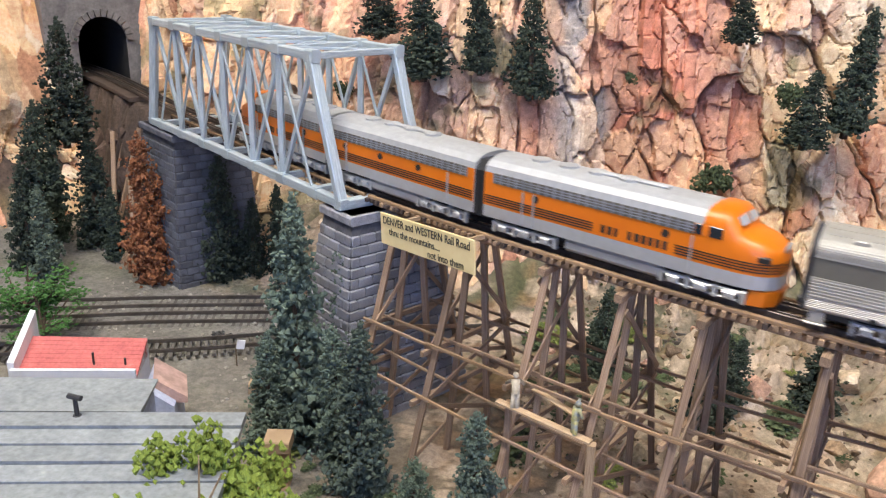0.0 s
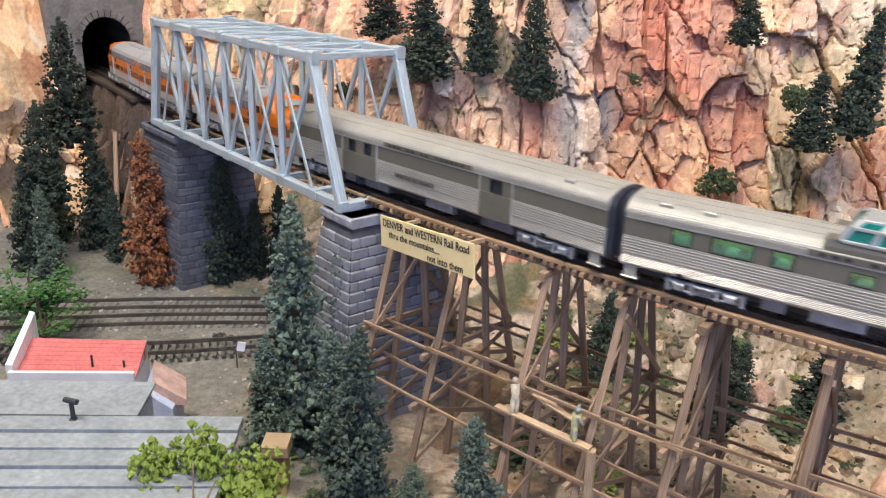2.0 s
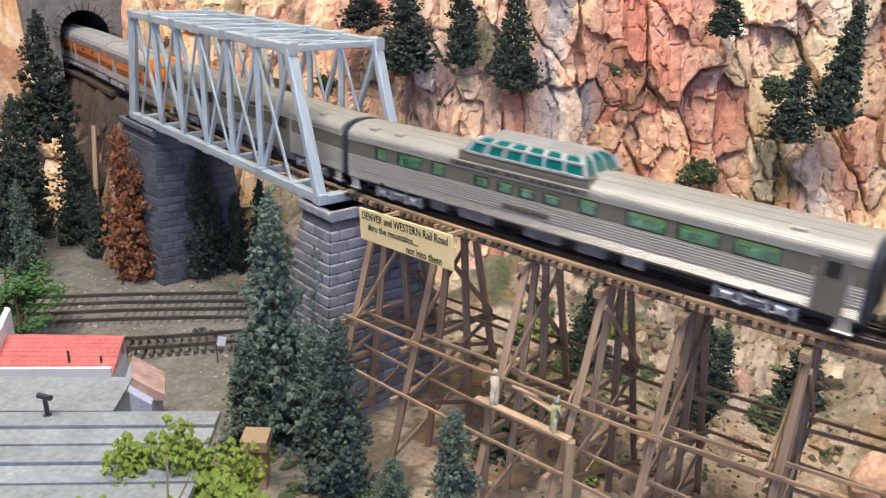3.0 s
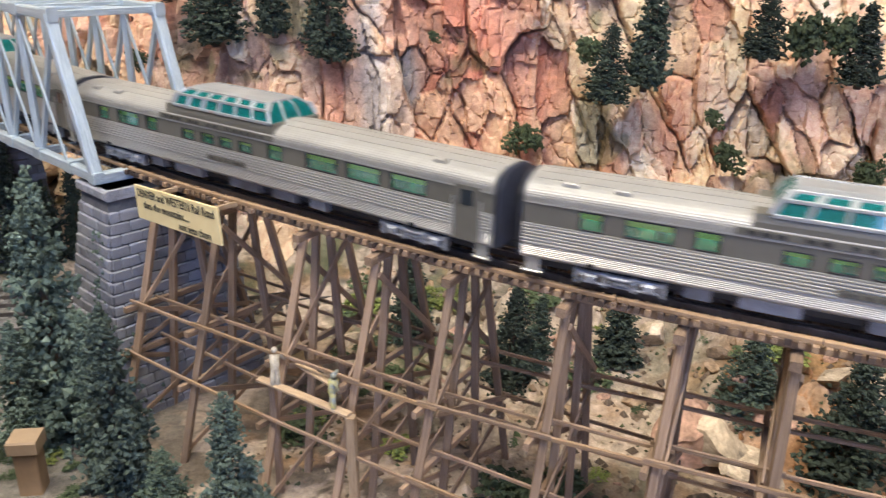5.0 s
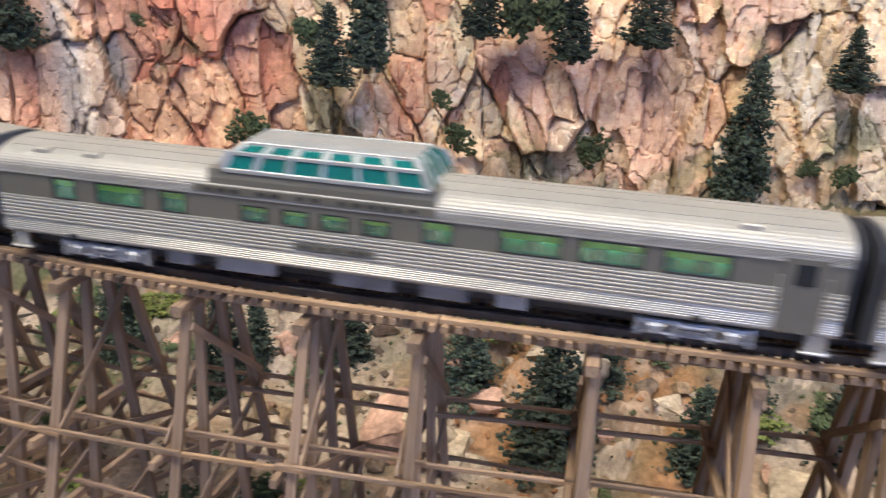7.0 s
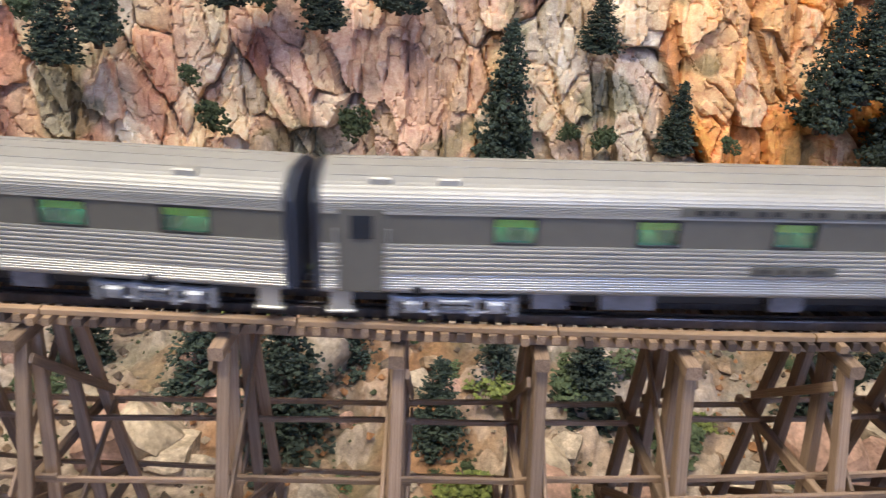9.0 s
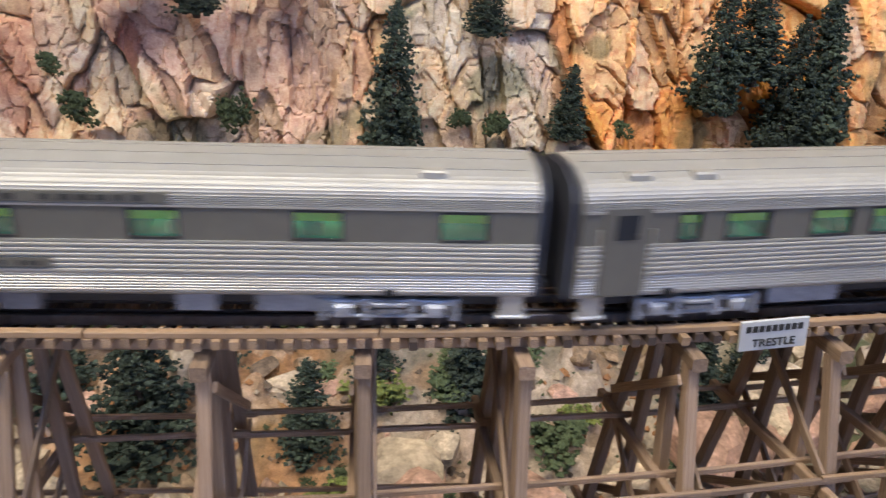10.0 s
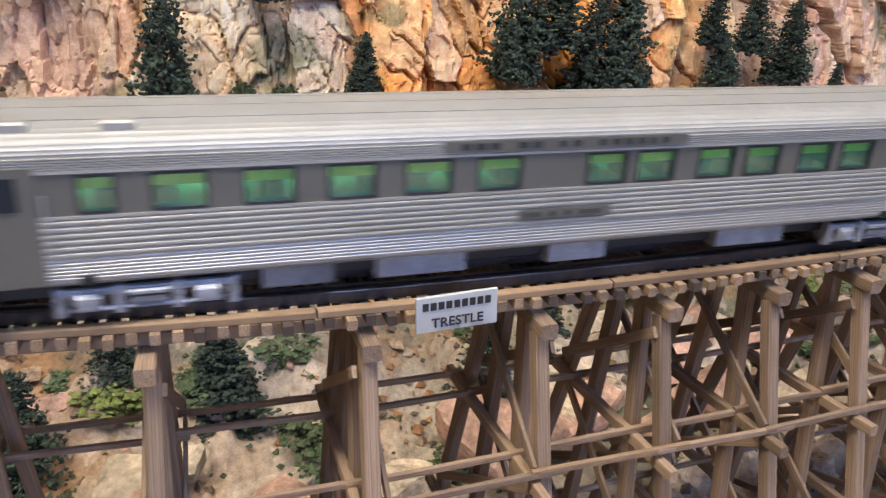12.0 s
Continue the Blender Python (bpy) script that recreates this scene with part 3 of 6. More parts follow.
def build_ground():
    xs = np.unique(np.r_[np.arange(-3.3, -0.9, 0.06), np.arange(-0.9, -0.02, 0.004), np.arange(-0.02, 0.9, 0.0022), np.arange(0.9, 1.2, 0.004), np.arange(1.2, 3.71, 0.06)])
    ys = np.unique(np.r_[np.arange(-0.35, 0.2, 0.02), np.arange(0.2, 0.30, 0.004), np.arange(0.30, 0.66, 0.0022), np.arange(0.66, 0.80, 0.004), np.arange(0.80, 2.8, 0.06)])
    x, y = np.meshgrid(xs, ys)
    z, yard = ground_height(x, y)
    n1, n2, n3 = fbm(x * 18, y * 18, 201, 5), fbm(x * 45, y * 45, 203, 5), fbm(x * 150, y * 150, 207, 3)
    s = lambda a: np.clip(a, 0, None)
    soil, dust, grass, ash, clay, rubble = (0.12, 0.085, 0.055), (0.25, 0.23, 0.195), (0.075, 0.10, 0.034), (0.17, 0.168, 0.162), (0.46, 0.20, 0.065), (0.60, 0.465, 0.35)
    wild = 1 - yard
    v, w, ox, oy, e = cells(x * 46, y * 46, 77, 0.5)
    back = np.clip((y - 0.455 - 0.10 * (x + 0.4)) / 0.03, 0, 1) * yard
    # darker soil painted in where the trestle shades the ground
    trestle_shade = zone(x, -0.03, 0.07) * zone(y, 0.36, 0.08)
    screes = zone(x, 0.16, 0.08) * zone(y, 0.47, 0.09) + 1.2 * zone(x, 0.50, 0.09) * zone(y, 0.37, 0.04)
    moss = zone(x, 0.66, 0.09) * zone(y, 0.40, 0.05)
    weights = (0.35 + 3.0 * trestle_shade + wild * 0.5 + s(n1 - 0.45) * 3, 0.35 + s(n2 - 0.5) * 4 + 0.8 * yard, wild * (0.1 + s(n1 - 0.52) * 16) + 0.1 + 2.0 * moss + s(n2 - 0.58) * 5 + 2.0 * zone(y - 0.565 - 0.14 * (x + 0.35), 0, 0.012) * yard, 0.1 + 2.6 * yard * zone(y, 0.50, 0.08) + 1.2 * back, wild * (s(n2 - 0.53) * 11 + 4.5 * zone(x, 0.285, 0.03) * zone(y, 0.47, 0.05) + 4.0 * zone(x, 0.372, 0.02) * zone(y, 0.42, 0.05)), wild * ((w > 0.50) * 3.6 * (e > 0.08) + s(0.44 - n2) * 6 + 2.5 * screes))
    pig = blend((soil, dust, grass, ash, clay, rubble), weights) * (0.55 + 0.7 * n3)[..., None]
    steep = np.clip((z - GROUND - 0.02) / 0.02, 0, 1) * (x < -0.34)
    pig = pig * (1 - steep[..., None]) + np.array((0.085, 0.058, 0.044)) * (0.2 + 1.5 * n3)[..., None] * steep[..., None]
    keep = np.ones((len(ys) - 1, len(xs) - 1), bool)
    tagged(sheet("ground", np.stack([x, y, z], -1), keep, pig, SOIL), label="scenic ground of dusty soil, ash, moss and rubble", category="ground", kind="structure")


def portal():
    """Stone tunnel mouth with its lining."""
    p, d = on(S_PORTAL), heading(S_PORTAL)
    m = Matrix.Translation((p[0], p[1], RAILTOP - 0.010)) @ Matrix.Rotation(math.atan2(d[1], d[0]), 4, "Z")
    base = empty("tunnel_portal", m, label="grey stone tunnel portal with a round arch", category="tunnel portal", kind="structure")
    w, h, n = 0.0275, 0.068, 14
    inner = [(-w, 0.0)] + [(-w * math.cos(math.pi * k / n), h - 0.022 + 0.027 * math.sin(math.pi * k / n)) for k in range(n + 1)] + [(w, 0.0)]
    bm = bmesh.new()
    q = [bm.verts.new((0.012, y, z)) for y, z in inner]
    outer = [(-0.062, -0.02)] + [(-0.062 + 0.124 * k / n, 0.118 + 0.006 * math.sin(math.pi * k / n)) for k in range(n + 1)] + [(0.062, -0.02)]
    r = [bm.verts.new((0.012, y, z)) for y, z in outer]
    back = [bm.verts.new((-0.012, y, z)) for y, z in outer]
    for i in range(len(inner) - 1):
        bm.faces.new((q[i], q[i + 1], r[i + 1], r[i]))
        bm.faces.new((r[i], r[i + 1], back[i + 1], back[i]))
    part("face_wall", bm, PORTAL, base)
    for k in range(n):
        a0, a1 = math.pi * k / n + 0.02, math.pi * (k + 1) / n - 0.02
        bm = bmesh.new()
        vs = []
        for x in (0.010, 0.0155):
            for a, rad in ((a0, w), (a1, w), (a1, w + 0.008), (a0, w + 0.008)):
                vs.append(bm.verts.new((x, -rad * math.cos(a), h - 0.022 + rad * math.sin(a))))
        for f in ((4, 5, 6, 7), (0, 1, 5, 4), (1, 2, 6, 5), (2, 3, 7, 6), (3, 0, 4, 7)):
            bm.faces.new([vs[i] for i in f])
        bmesh.ops.recalc_face_normals(bm, faces=bm.faces)
        part("arch_stone", bm, PORTAL, base)
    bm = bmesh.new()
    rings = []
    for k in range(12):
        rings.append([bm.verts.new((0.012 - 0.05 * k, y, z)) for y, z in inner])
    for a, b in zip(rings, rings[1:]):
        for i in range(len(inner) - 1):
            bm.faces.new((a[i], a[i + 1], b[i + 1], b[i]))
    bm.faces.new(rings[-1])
    # near-black colour stands in for the shade inside the tunnel
    part("lining", bm, mat("tunnel_shade_lining", (0.012, 0.012, 0.013), 0.95, scale=60), base, "tunnel lining coloured black for the shade inside")


# ---- track, trestle and truss ----
def sweep(name, off0, off1, z0, z1, s0, s1, material, parent, step=0.02, label=""):
    """A bar that follows the line."""
    bm = bmesh.new()
    rings = []
    for s in np.linspace(s0, s1, max(2, int((s1 - s0) / step))):
        c = min(off1 - off0, z1 - z0) * 0.15
        rings.append([bm.verts.new(beside(s, o, z)) for o, z in ((off0 + c, z0), (off1 - c, z0), (off1, z0 + c), (off1, z1 - c), (off1 - c, z1), (off0 + c, z1), (off0, z1 - c), (off0, z0 + c))])
    for a, b in zip(rings, rings[1:]):
        for i in range(8):
            bm.faces.new((a[i], b[i], b[(i + 1) % 8], a[(i + 1) % 8]))
    bm.faces.new(rings[0])
    bm.faces.new(rings[-1][::-1])
    bmesh.ops.recalc_face_normals(bm, faces=bm.faces)
    return part(name, bm, material, parent, label)


BENTS = [-0.088, -0.040, 0.0145, 0.057, 0.096, 0.1455, 0.190, 0.2300, 0.288, 0.338, 0.379, 0.421, 0.468, 0.512, 0.5485, 0.5845, 0.618, 0.652, 0.688, 0.725, 0.765, 0.81, 0.86, 0.91, 0.96]


def s_of_x(x):
    return float(np.interp(x, LINE[:, 0], ARC))


def build_track():
    track = empty("track", label="curving single railway track of dark rails", category="railway track", kind="structure")
    for off in (-0.00825, 0.00825):
        sweep("rail", off - 0.0008, off + 0.0008, RAILTOP - 0.0030, RAILTOP, S_START, S_END, RAIL, track)
    for off in (-0.0045, 0.0045):
        sweep("guard_rail", off - 0.0006, off + 0.0006, RAILTOP - 0.0030, RAILTOP - 0.0004, S_PORTAL + 0.02, S_TRESTLE1, RAIL, track)
    sweep("roadbed", -0.019, 0.019, RAILTOP - 0.0095, RAILTOP - 0.0050, S_START, S_PORTAL + 0.16, WOOD_DARK, track)
    sweep("roadbed", -0.019, 0.019, RAILTOP - 0.0095, RAILTOP - 0.0050, S_TRESTLE1, S_END, WOOD_DARK, track)


def build_trestle():
    t = empty("trestle_bridge", label="tall brown timber trestle bridge with braced bents on a gentle curve", category="trestle bridge")
    s0 = S_TRUSS1 + 0.004
    sweep("stringer", -0.0120, -0.0068, CAP - 0.0003, RAILTOP - 0.0050, s0, S_TRESTLE1, WOOD, t)
    sweep("stringer", 0.0068, 0.0120, CAP - 0.0003, RAILTOP - 0.0050, s0, S_TRESTLE1, WOOD, t)
    for k, off in enumerate((-0.0150, 0.0150)):
        s = s0
        while s < S_TRESTLE1:
            e = min(s + 0.075, S_TRESTLE1)
            sweep("guard_timber", off - 0.0013, off + 0.0013, RAILTOP - 0.0030, RAILTOP - 0.0010, s, e - 0.0006, WOOD_TAN, t)
            s = e
    s, n, rng = s0, 0, random.Random(3)
    while s < S_TRESTLE1 and n < 290:
        j, k = rng.uniform(-0.0012, 0.0012), rng.uniform(-0.0012, 0.0012)
        beam("tie", beside(s, -0.0175 + j, RAILTOP - 0.0042), beside(s + rng.uniform(-0.0002, 0.0002), 0.0175 + k, RAILTOP - 0.0042), 0.0024, 0.0025, rng.choice((TIE_END, TIE_END, WOOD, WOOD_DARK)), t)
        s += 0.00460
        n += 1
    rng = random.Random(11)
    feet = []
    for x in BENTS:
        s = s_of_x(x)
        g = float(np.min(ground_height(np.array([x]), np.array([float(on(s)[1])]))[0])) - 0.012
        j = lambda a: rng.uniform(-a, a)
        beam("bent_cap", beside(s, -0.0212 + j(0.0012), CAP - 0.0022), beside(s, 0.0208 + j(0.0012), CAP - 0.0022), 0.0045, 0.0042, WOOD, t)
        spread = (CAP - g) * 0.27
        offs = [(-0.0155, -0.0155 - spread), (-0.0060, -0.0060 - spread * 0.36), (0.0060, 0.0060 + spread * 0.36), (0.0155, 0.0155 + spread)]
        for top, low in offs:
            beam("post", beside(s + j(0.0008), top, CAP - 0.0042), beside(s + j(0.002), low, g), 0.0039, 0.0039, WOOD, t)
        sash = float(np.interp(x, (-0.09, 0.10, 0.20, 0.50), (0.131, 0.139, 0.146, 0.158)))
        levels = [CAP - 0.007, sash, 0.103, g + 0.012]
        at = lambda z, side, g=g, spread=spread: side * (0.0155 + spread * (CAP - z) / (CAP - g))
        for k, (a, b) in enumerate(zip(levels, levels[1:])):
            sd = 1 if (len(feet) + k) % 2 else -1
            for face in (-0.0032, 0.0032):
                beam("sway_brace", beside(s + face, at(a, sd), a - 0.002 + j(0.001)), beside(s + face, at(b, -sd), b + 0.003 + j(0.001)), 0.0012, 0.0030, WOOD, t)
                sd = -sd
        for z in levels[1:3]:
            beam("sash", beside(s - 0.0034, at(z, -1) - 0.009, z), beside(s - 0.0034, at(z, 1) + 0.009, z - 0.004), 0.0026, 0.0034, WOOD, t)
        feet.append((s, g, at, sash))
    for (s, g, at, sash), (s2, g2, at2, sash2) in zip(feet, feet[1:]):
        for side, drop in ((-1.13, 0.0), (-0.62, 0.002), (0.62, 0.004), (1.10, 0.006)):
            tone = rng.choice((WOOD_TAN, WOOD, WOOD, WOOD)) if side == -1.13 else WOOD
            u, v = sash + 0.0036 - drop, sash2 + 0.0036 - drop
            beam("girt", beside(s - 0.005, at(u, side), u + rng.uniform(-0.001, 0.001)), beside(s2 + 0.005, at2(v, side), v + rng.uniform(-0.001, 0.001)), 0.0014, 0.0018, tone, t)
        for side in (-1.10, -0.5, 0.5, 1.08):
            beam("girt", beside(s - 0.005, at(0.1065, side), 0.1065 + rng.uniform(-0.001, 0.001)), beside(s2 + 0.005, at2(0.1065, side), 0.1065 + rng.uniform(-0.001, 0.001)), 0.0014, 0.0018, WOOD_TAN if rng.random() < 0.2 else WOOD, t)


def build_truss():
    t = empty("truss_bridge", label="silver-blue riveted steel through truss bridge on stone piers", category="truss bridge")
    a, b = Vector((*on(S_TRUSS0), 0)), Vector((*on(S_TRUSS1), 0))
    x = (b - a).normalized()
    y = Vector((-x.y, x.x, 0))
    L = (b - a).length
    low, top, half = 0.2035, 0.2915, 0.033
    P = lambda u, side, z: a + x * u + y * (side * half) + Vector((0, 0, z))
    n = 6
    panel = L / n
    for side in (-1, 1):
        beam("bottom_chord", P(-0.004, side, low), P(L + 0.004, side, low), 0.0058, 0.0062, SILVER_PAINT, t)
        beam("top_chord", P(panel * 0.42, side, top), P(L - panel * 0.62, side, top), 0.0058, 0.0056, SILVER_PAINT, t)
        for u, v in ((0.0, panel * 0.42), (L, L - panel * 0.62)):
            beam("end_post", P(u, side, low), P(v, side, top), 0.0068, 0.0052, SILVER_PAINT, t)
        nodes = [panel * 0.42 + (L - panel * 1.04) * k / n for k in range(n + 1)]
        for k, u in enumerate(nodes):
            if 0 < k < n:
                beam("post", P(u, side, low), P(u, side, top), 0.0042, 0.0034, SILVER_PAINT, t)
        for k, (u, v) in enumerate(zip(nodes, nodes[1:])):
            p, q = (u, v) if k >= n / 2 else (v, u)
            beam("diagonal", P(p, side, low) + y * 0.0012, P(q, side, top) + y * 0.0012, 0.0026, 0.0034, SILVER_PAINT, t)
            beam("counter_brace", P(q, side, low) - y * 0.0015, P(p, side, top) - y * 0.0015, 0.0014, 0.0020, SILVER_PAINT, t)
        for u in nodes:
            for z in (low, top):
                bm = bmesh.new()
                fs = box(bm, -0.0048, 0.0048, -0.0032, 0.0032, -0.0040, 0.0040, 0.001)
                moved(bm, fs, Matrix.Translation(P(u, side, z)) @ Matrix.Rotation(math.atan2(x.y, x.x), 4, "Z"))
                part("gusset_plate", bm, SILVER_PAINT, t)
    for k, u in enumerate(nodes):
        beam("top_strut", P(u, -1, top), P(u, 1, top), 0.0034, 0.0040, SILVER_PAINT, t)
        beam("floor_beam", P(u, -1, low + 0.001), P(u, 1, low + 0.001), 0.0040, 0.0050, SILVER_PAINT, t)
    for u, v in zip(nodes, nodes[1:]):
        for p, q in ((-1, 1), (1, -1)):
            beam("top_lateral", P(u, p, top - 0.0005 * p), P(v, q, top - 0.0005 * p), 0.0018, 0.0018, SILVER_PAINT, t)
    beam("end_floor_beam", P(L, -1.1, low - 0.001), P(L, 1.1, low - 0.001), 0.008, 0.006, SILVER_PAINT, t)
    for off in (-0.0105, 0.0105):
        sweep("floor_stringer", off - 0.002, off + 0.002, RAILTOP - 0.0085, RAILTOP - 0.0053, S_TRUSS0, S_TRUSS1, SILVER_PAINT, t)
    s, rng = S_TRUSS0, random.Random(8)
    while s < S_TRUSS1:
        beam("tie", beside(s, -0.0165, RAILTOP - 0.0042), beside(s, 0.0165, RAILTOP - 0.0042), 0.0024, 0.0025, WOOD_DARK if rng.random() < 0.6 else WOOD, t)
        s += 0.0052
    sweep("walkway", -0.0165, -0.0140, RAILTOP - 0.0030, RAILTOP - 0.0012, S_TRUSS0, S_TRUSS1, WOOD_TAN, t)
    return P, L, x, y


def stone_pier(centre, x, y, w0, d0, top, low, batter, material, label):
    """A battered pier of coursed stone blocks; w along the track, d across it."""
    m = Matrix(((x.x, y.x, 0, centre[0]), (x.y, y.y, 0, centre[1]), (0, 0, 1, low), (0, 0, 0, 1)))
    pier = empty("stone_pier", m, label=label, category="bridge pier", group="bridge piers")
    h = top - low
    bm = bmesh.new()
    ws, ds = w0 + batter * h, d0 + batter * h
    vs = [bm.verts.new((sx * (w if k else ws), sy * (dd if k else ds), z)) for k, z, w, dd in ((0, 0, w0, d0), (1, h, w0, d0)) for sx, sy in ((-1, -1), (1, -1), (1, 1), (-1, 1))]
    for f in ((0, 1, 5, 4), (1, 2, 6, 5), (2, 3, 7, 6), (3, 0, 4, 7), (4, 5, 6, 7)):
        bm.faces.new([vs[i] for i in f])
    part("core", bm, MORTAR, pier)
    bm = bmesh.new()
    box(bm, -w0 - 0.003, w0 + 0.003, -d0 - 0.003, d0 + 0.003, h - 0.006, h, 0.001)
    part("capstone", bm, material, pier)
    blocks, rng = [], random.Random(4)
    for k in range(4):
        bm = bmesh.new()
        fs = box(bm, -0.5, 0.5, -0.5, 0.5, -0.5, 0.5)
        bmesh.ops.bevel(bm, geom=bm.edges[:], offset=0.09, segments=1, affect="EDGES")
        for v in bm.verts:
            v.co += Vector((rng.uniform(-.03, .03), rng.uniform(-.06, .06), rng.uniform(-.03, .03)))
        me = bpy.data.meshes.new("block")
        bm.to_mesh(me)
        bm.free()
        me.materials.append(material)
        blocks.append(me)
    course = 0.0068
    rows = int((h - 0.006) / course)
    for r in range(rows):
        z = (r + 0.5) * course
        f = 1 - z / h
        w, d = w0 + batter * h * f, d0 + batter * h * f
        for face in range(3):  # the aisle side and both track-wise sides
            half = (w, d, d)[face]
            n = max(2, int(round(2 * half / 0.0118)))
            step = 2 * half / n
            shift = 0.5 * step if r % 2 else 0
            for i in range(n + (1 if r % 2 else 0)):
                c0, c1 = max(-half, -half + i * step - shift), min(half, -half + (i + 1) * step - shift)
                if c1 - c0 < 0.002:
                    continue
                c = (c0 + c1) / 2
                mm = pose(c, -d, z) if face == 0 else pose(w, c, z, 0, 0, 90) if face == 1 else pose(-w, c, z, 0, 0, 90)
                mesh_part("block", rng.choice(blocks), pier, mm @ pose(0, 0, 0, 0, rng.uniform(-1, 1)) @ Matrix.Diagonal((c1 - c0 - 0.0007, 0.0030, course - 0.0007, 1)))
    return pier


def build_piers(L, x, y):
    a, b = Vector((*on(S_TRUSS0), 0)), Vector((*on(S_TRUSS1), 0))
    c = b - x * 0.002
    stone_pier((c.x, c.y), x, y, 0.0150, 0.034, 0.1985, 0.050, 0.14, STONE, "battered pier of pale grey coursed stone under the truss end")
    c = a + x * 0.010
    stone_pier((c.x, c.y), x, y, 0.034, 0.034, 0.1985, 0.050, 0.06, DARKSTONE, "dark slate-grey stone abutment under the far truss end")


room()
build_cliff()
build_ground()
portal()
build_track()
build_trestle()
P_TRUSS, L_TRUSS, X_TRUSS, Y_TRUSS = build_truss()
build_piers(L_TRUSS, X_TRUSS, Y_TRUSS)


# ---- the train ----
def prism(bm, ring, x0, x1, mats=None, caps=True):
    """Extrudes a closed ring of (y, z) along x; mats names the material of each side."""
    a = [bm.verts.new((x0, y, z)) for y, z in ring]
    b = [bm.verts.new((x1, y, z)) for y, z in ring]
    n = len(ring)
    for i in range(n):
        f = bm.faces.new((a[i], b[i], b[(i + 1) % n], a[(i + 1) % n]))
        if mats:
            f.material_index = mats[i]
    if caps:
        bm.faces.new(a)
        bm.faces.new(b[::-1])
    bmesh.ops.recalc_face_normals(bm, faces=bm.faces)


HALF, SKIRT, BAND0, BAND1, ROOF0, TOP = 0.0168, 0.0092, 0.0243, 0.0335, 0.0364, 0.0431


def flutes(y, z0, z1, n, depth, smooth_share=0.45):
    """A ribbed side from z0 up to z1 at y: n ribs that stand out."""
    out, step, sg = [], (z1 - z0) / n, 1 if y > 0 else -1
    for k in range(n):
        z = z0 + k * step
        out += [(y, z), (y + sg * depth, z + step * 0.25), (y + sg * depth, z + step * 0.62), (y, z + step * 0.85)]
    return out


def shared_mesh(name, bm, materials, smooth=False):
    me = bpy.data.meshes.new(name)
    bm.to_mesh(me)
    bm.free()
    for m in materials:
        me.materials.append(m)
    return me


def disc(bm, x, y0, y1, z, r, n=14, mi=0):
    rings = [[bm.verts.new((x + r * math.cos(2 * math.pi * k / n), y, z + r * math.sin(2 * math.pi * k / n))) for k in range(n)] for y in (y0, y1)]
    for k in range(n):
        bm.faces.new((rings[0][k], rings[0][(k + 1) % n], rings[1][(k + 1) % n], rings[1][k])).material_index = mi
    bm.faces.new(rings[0][::-1]).material_index = mi
    bm.faces.new(rings[1]).material_index = mi


def truck_meshes(metal=TRUCK, axles=(-0.0118, 0.0118)):
    """One cast side frame with its axle boxes, springs and hangers, and the wheels behind it."""
    bm = bmesh.new()
    y0, y1 = 0.0132, 0.0158
    box(bm, -0.0175, 0.0175, y0, y1 - 0.0006, 0.0062, 0.0078, 0.0004)
    box(bm, -0.0150, 0.0150, y0, y1 - 0.0010, 0.0024, 0.0034, 0.0004)
    for x in (-0.0172, -0.0058, 0.0058, 0.0172):
        box(bm, x - 0.0009, x + 0.0009, y0, y1 - 0.0002, 0.0020, 0.0084, 0.0003)
    for x in axles:
        box(bm, x - 0.0024, x + 0.0024, y0 - 0.0006, y1 + 0.0006, 0.0032, 0.0070, 0.0008)
        disc(bm, x, y0, y1 + 0.0012, 0.0051, 0.0014, 10)
    for x in (-0.0024, 0.0, 0.0024):
        disc(bm, x, y0, y1 + 0.0002, 0.0050, 0.0009, 8)
    box(bm, -0.0040, 0.0040, y0, y1 + 0.0004, 0.0060, 0.0074, 0.0004)
    side = shared_mesh("side_frame", bm, [metal])
    bm = bmesh.new()
    box(bm, -0.0030, 0.0030, -0.0130, 0.0130, 0.0045, 0.0075, 0.0006)
    bolster = shared_mesh("truck", bm, [BLACK])
    bm = bmesh.new()
    for sy in (-1, 1):
        y0, y1 = sorted((sy * 0.0072, sy * 0.0096))
        disc(bm, 0, y0, y1, 0.0052, 0.0052, 16)
    disc(bm, 0, -0.0132, 0.0132, 0.0052, 0.0012, 8)
    return side, bolster, shared_mesh("wheel_set", bm, [RAIL])


TRUCK_SIDE, TRUCK_BOLSTER, TRUCK_WHEELS = truck_meshes()
LOCO_TRUCK_SIDE = truck_meshes(LOCO_SILVER, (-0.0118, 0.0, 0.0118))[0]


def add_trucks(car, places, side=None, stretch=1.0):
    for x in places:
        tr = mesh_part("truck", TRUCK_BOLSTER, car, pose(x, 0, 0), "silver cast truck")
        for turn in (0, 180):
            mesh_part("side_frame", side or TRUCK_SIDE, tr, pose(0, 0, 0, 0, 0, turn) @ Matrix.Diagonal((stretch, 1.02, 1.0, 1)))
        for ax in (-0.0118, 0.0118):
            mesh_part("wheel_set", TRUCK_WHEELS, tr, pose(ax, 0, 0))


def lettering(parent, x0, x1, y, z, h, n, material, seed, name="lettering"):
    """Plain bars where the side carries a name."""
    rng = random.Random(seed)
    bm = bmesh.new()
    step = (x1 - x0) / n
    for k in range(n):
        if rng.random() < 0.12:
            continue
        w = step * rng.uniform(0.45, 0.7)
        y0, y1 = sorted((y, y + (0.00025 if y > 0 else -0.00025)))
        box(bm, x0 + k * step, x0 + k * step + w, y0, y1, z - h / 2, z + h / 2)
    return part(name, bm, material, parent)


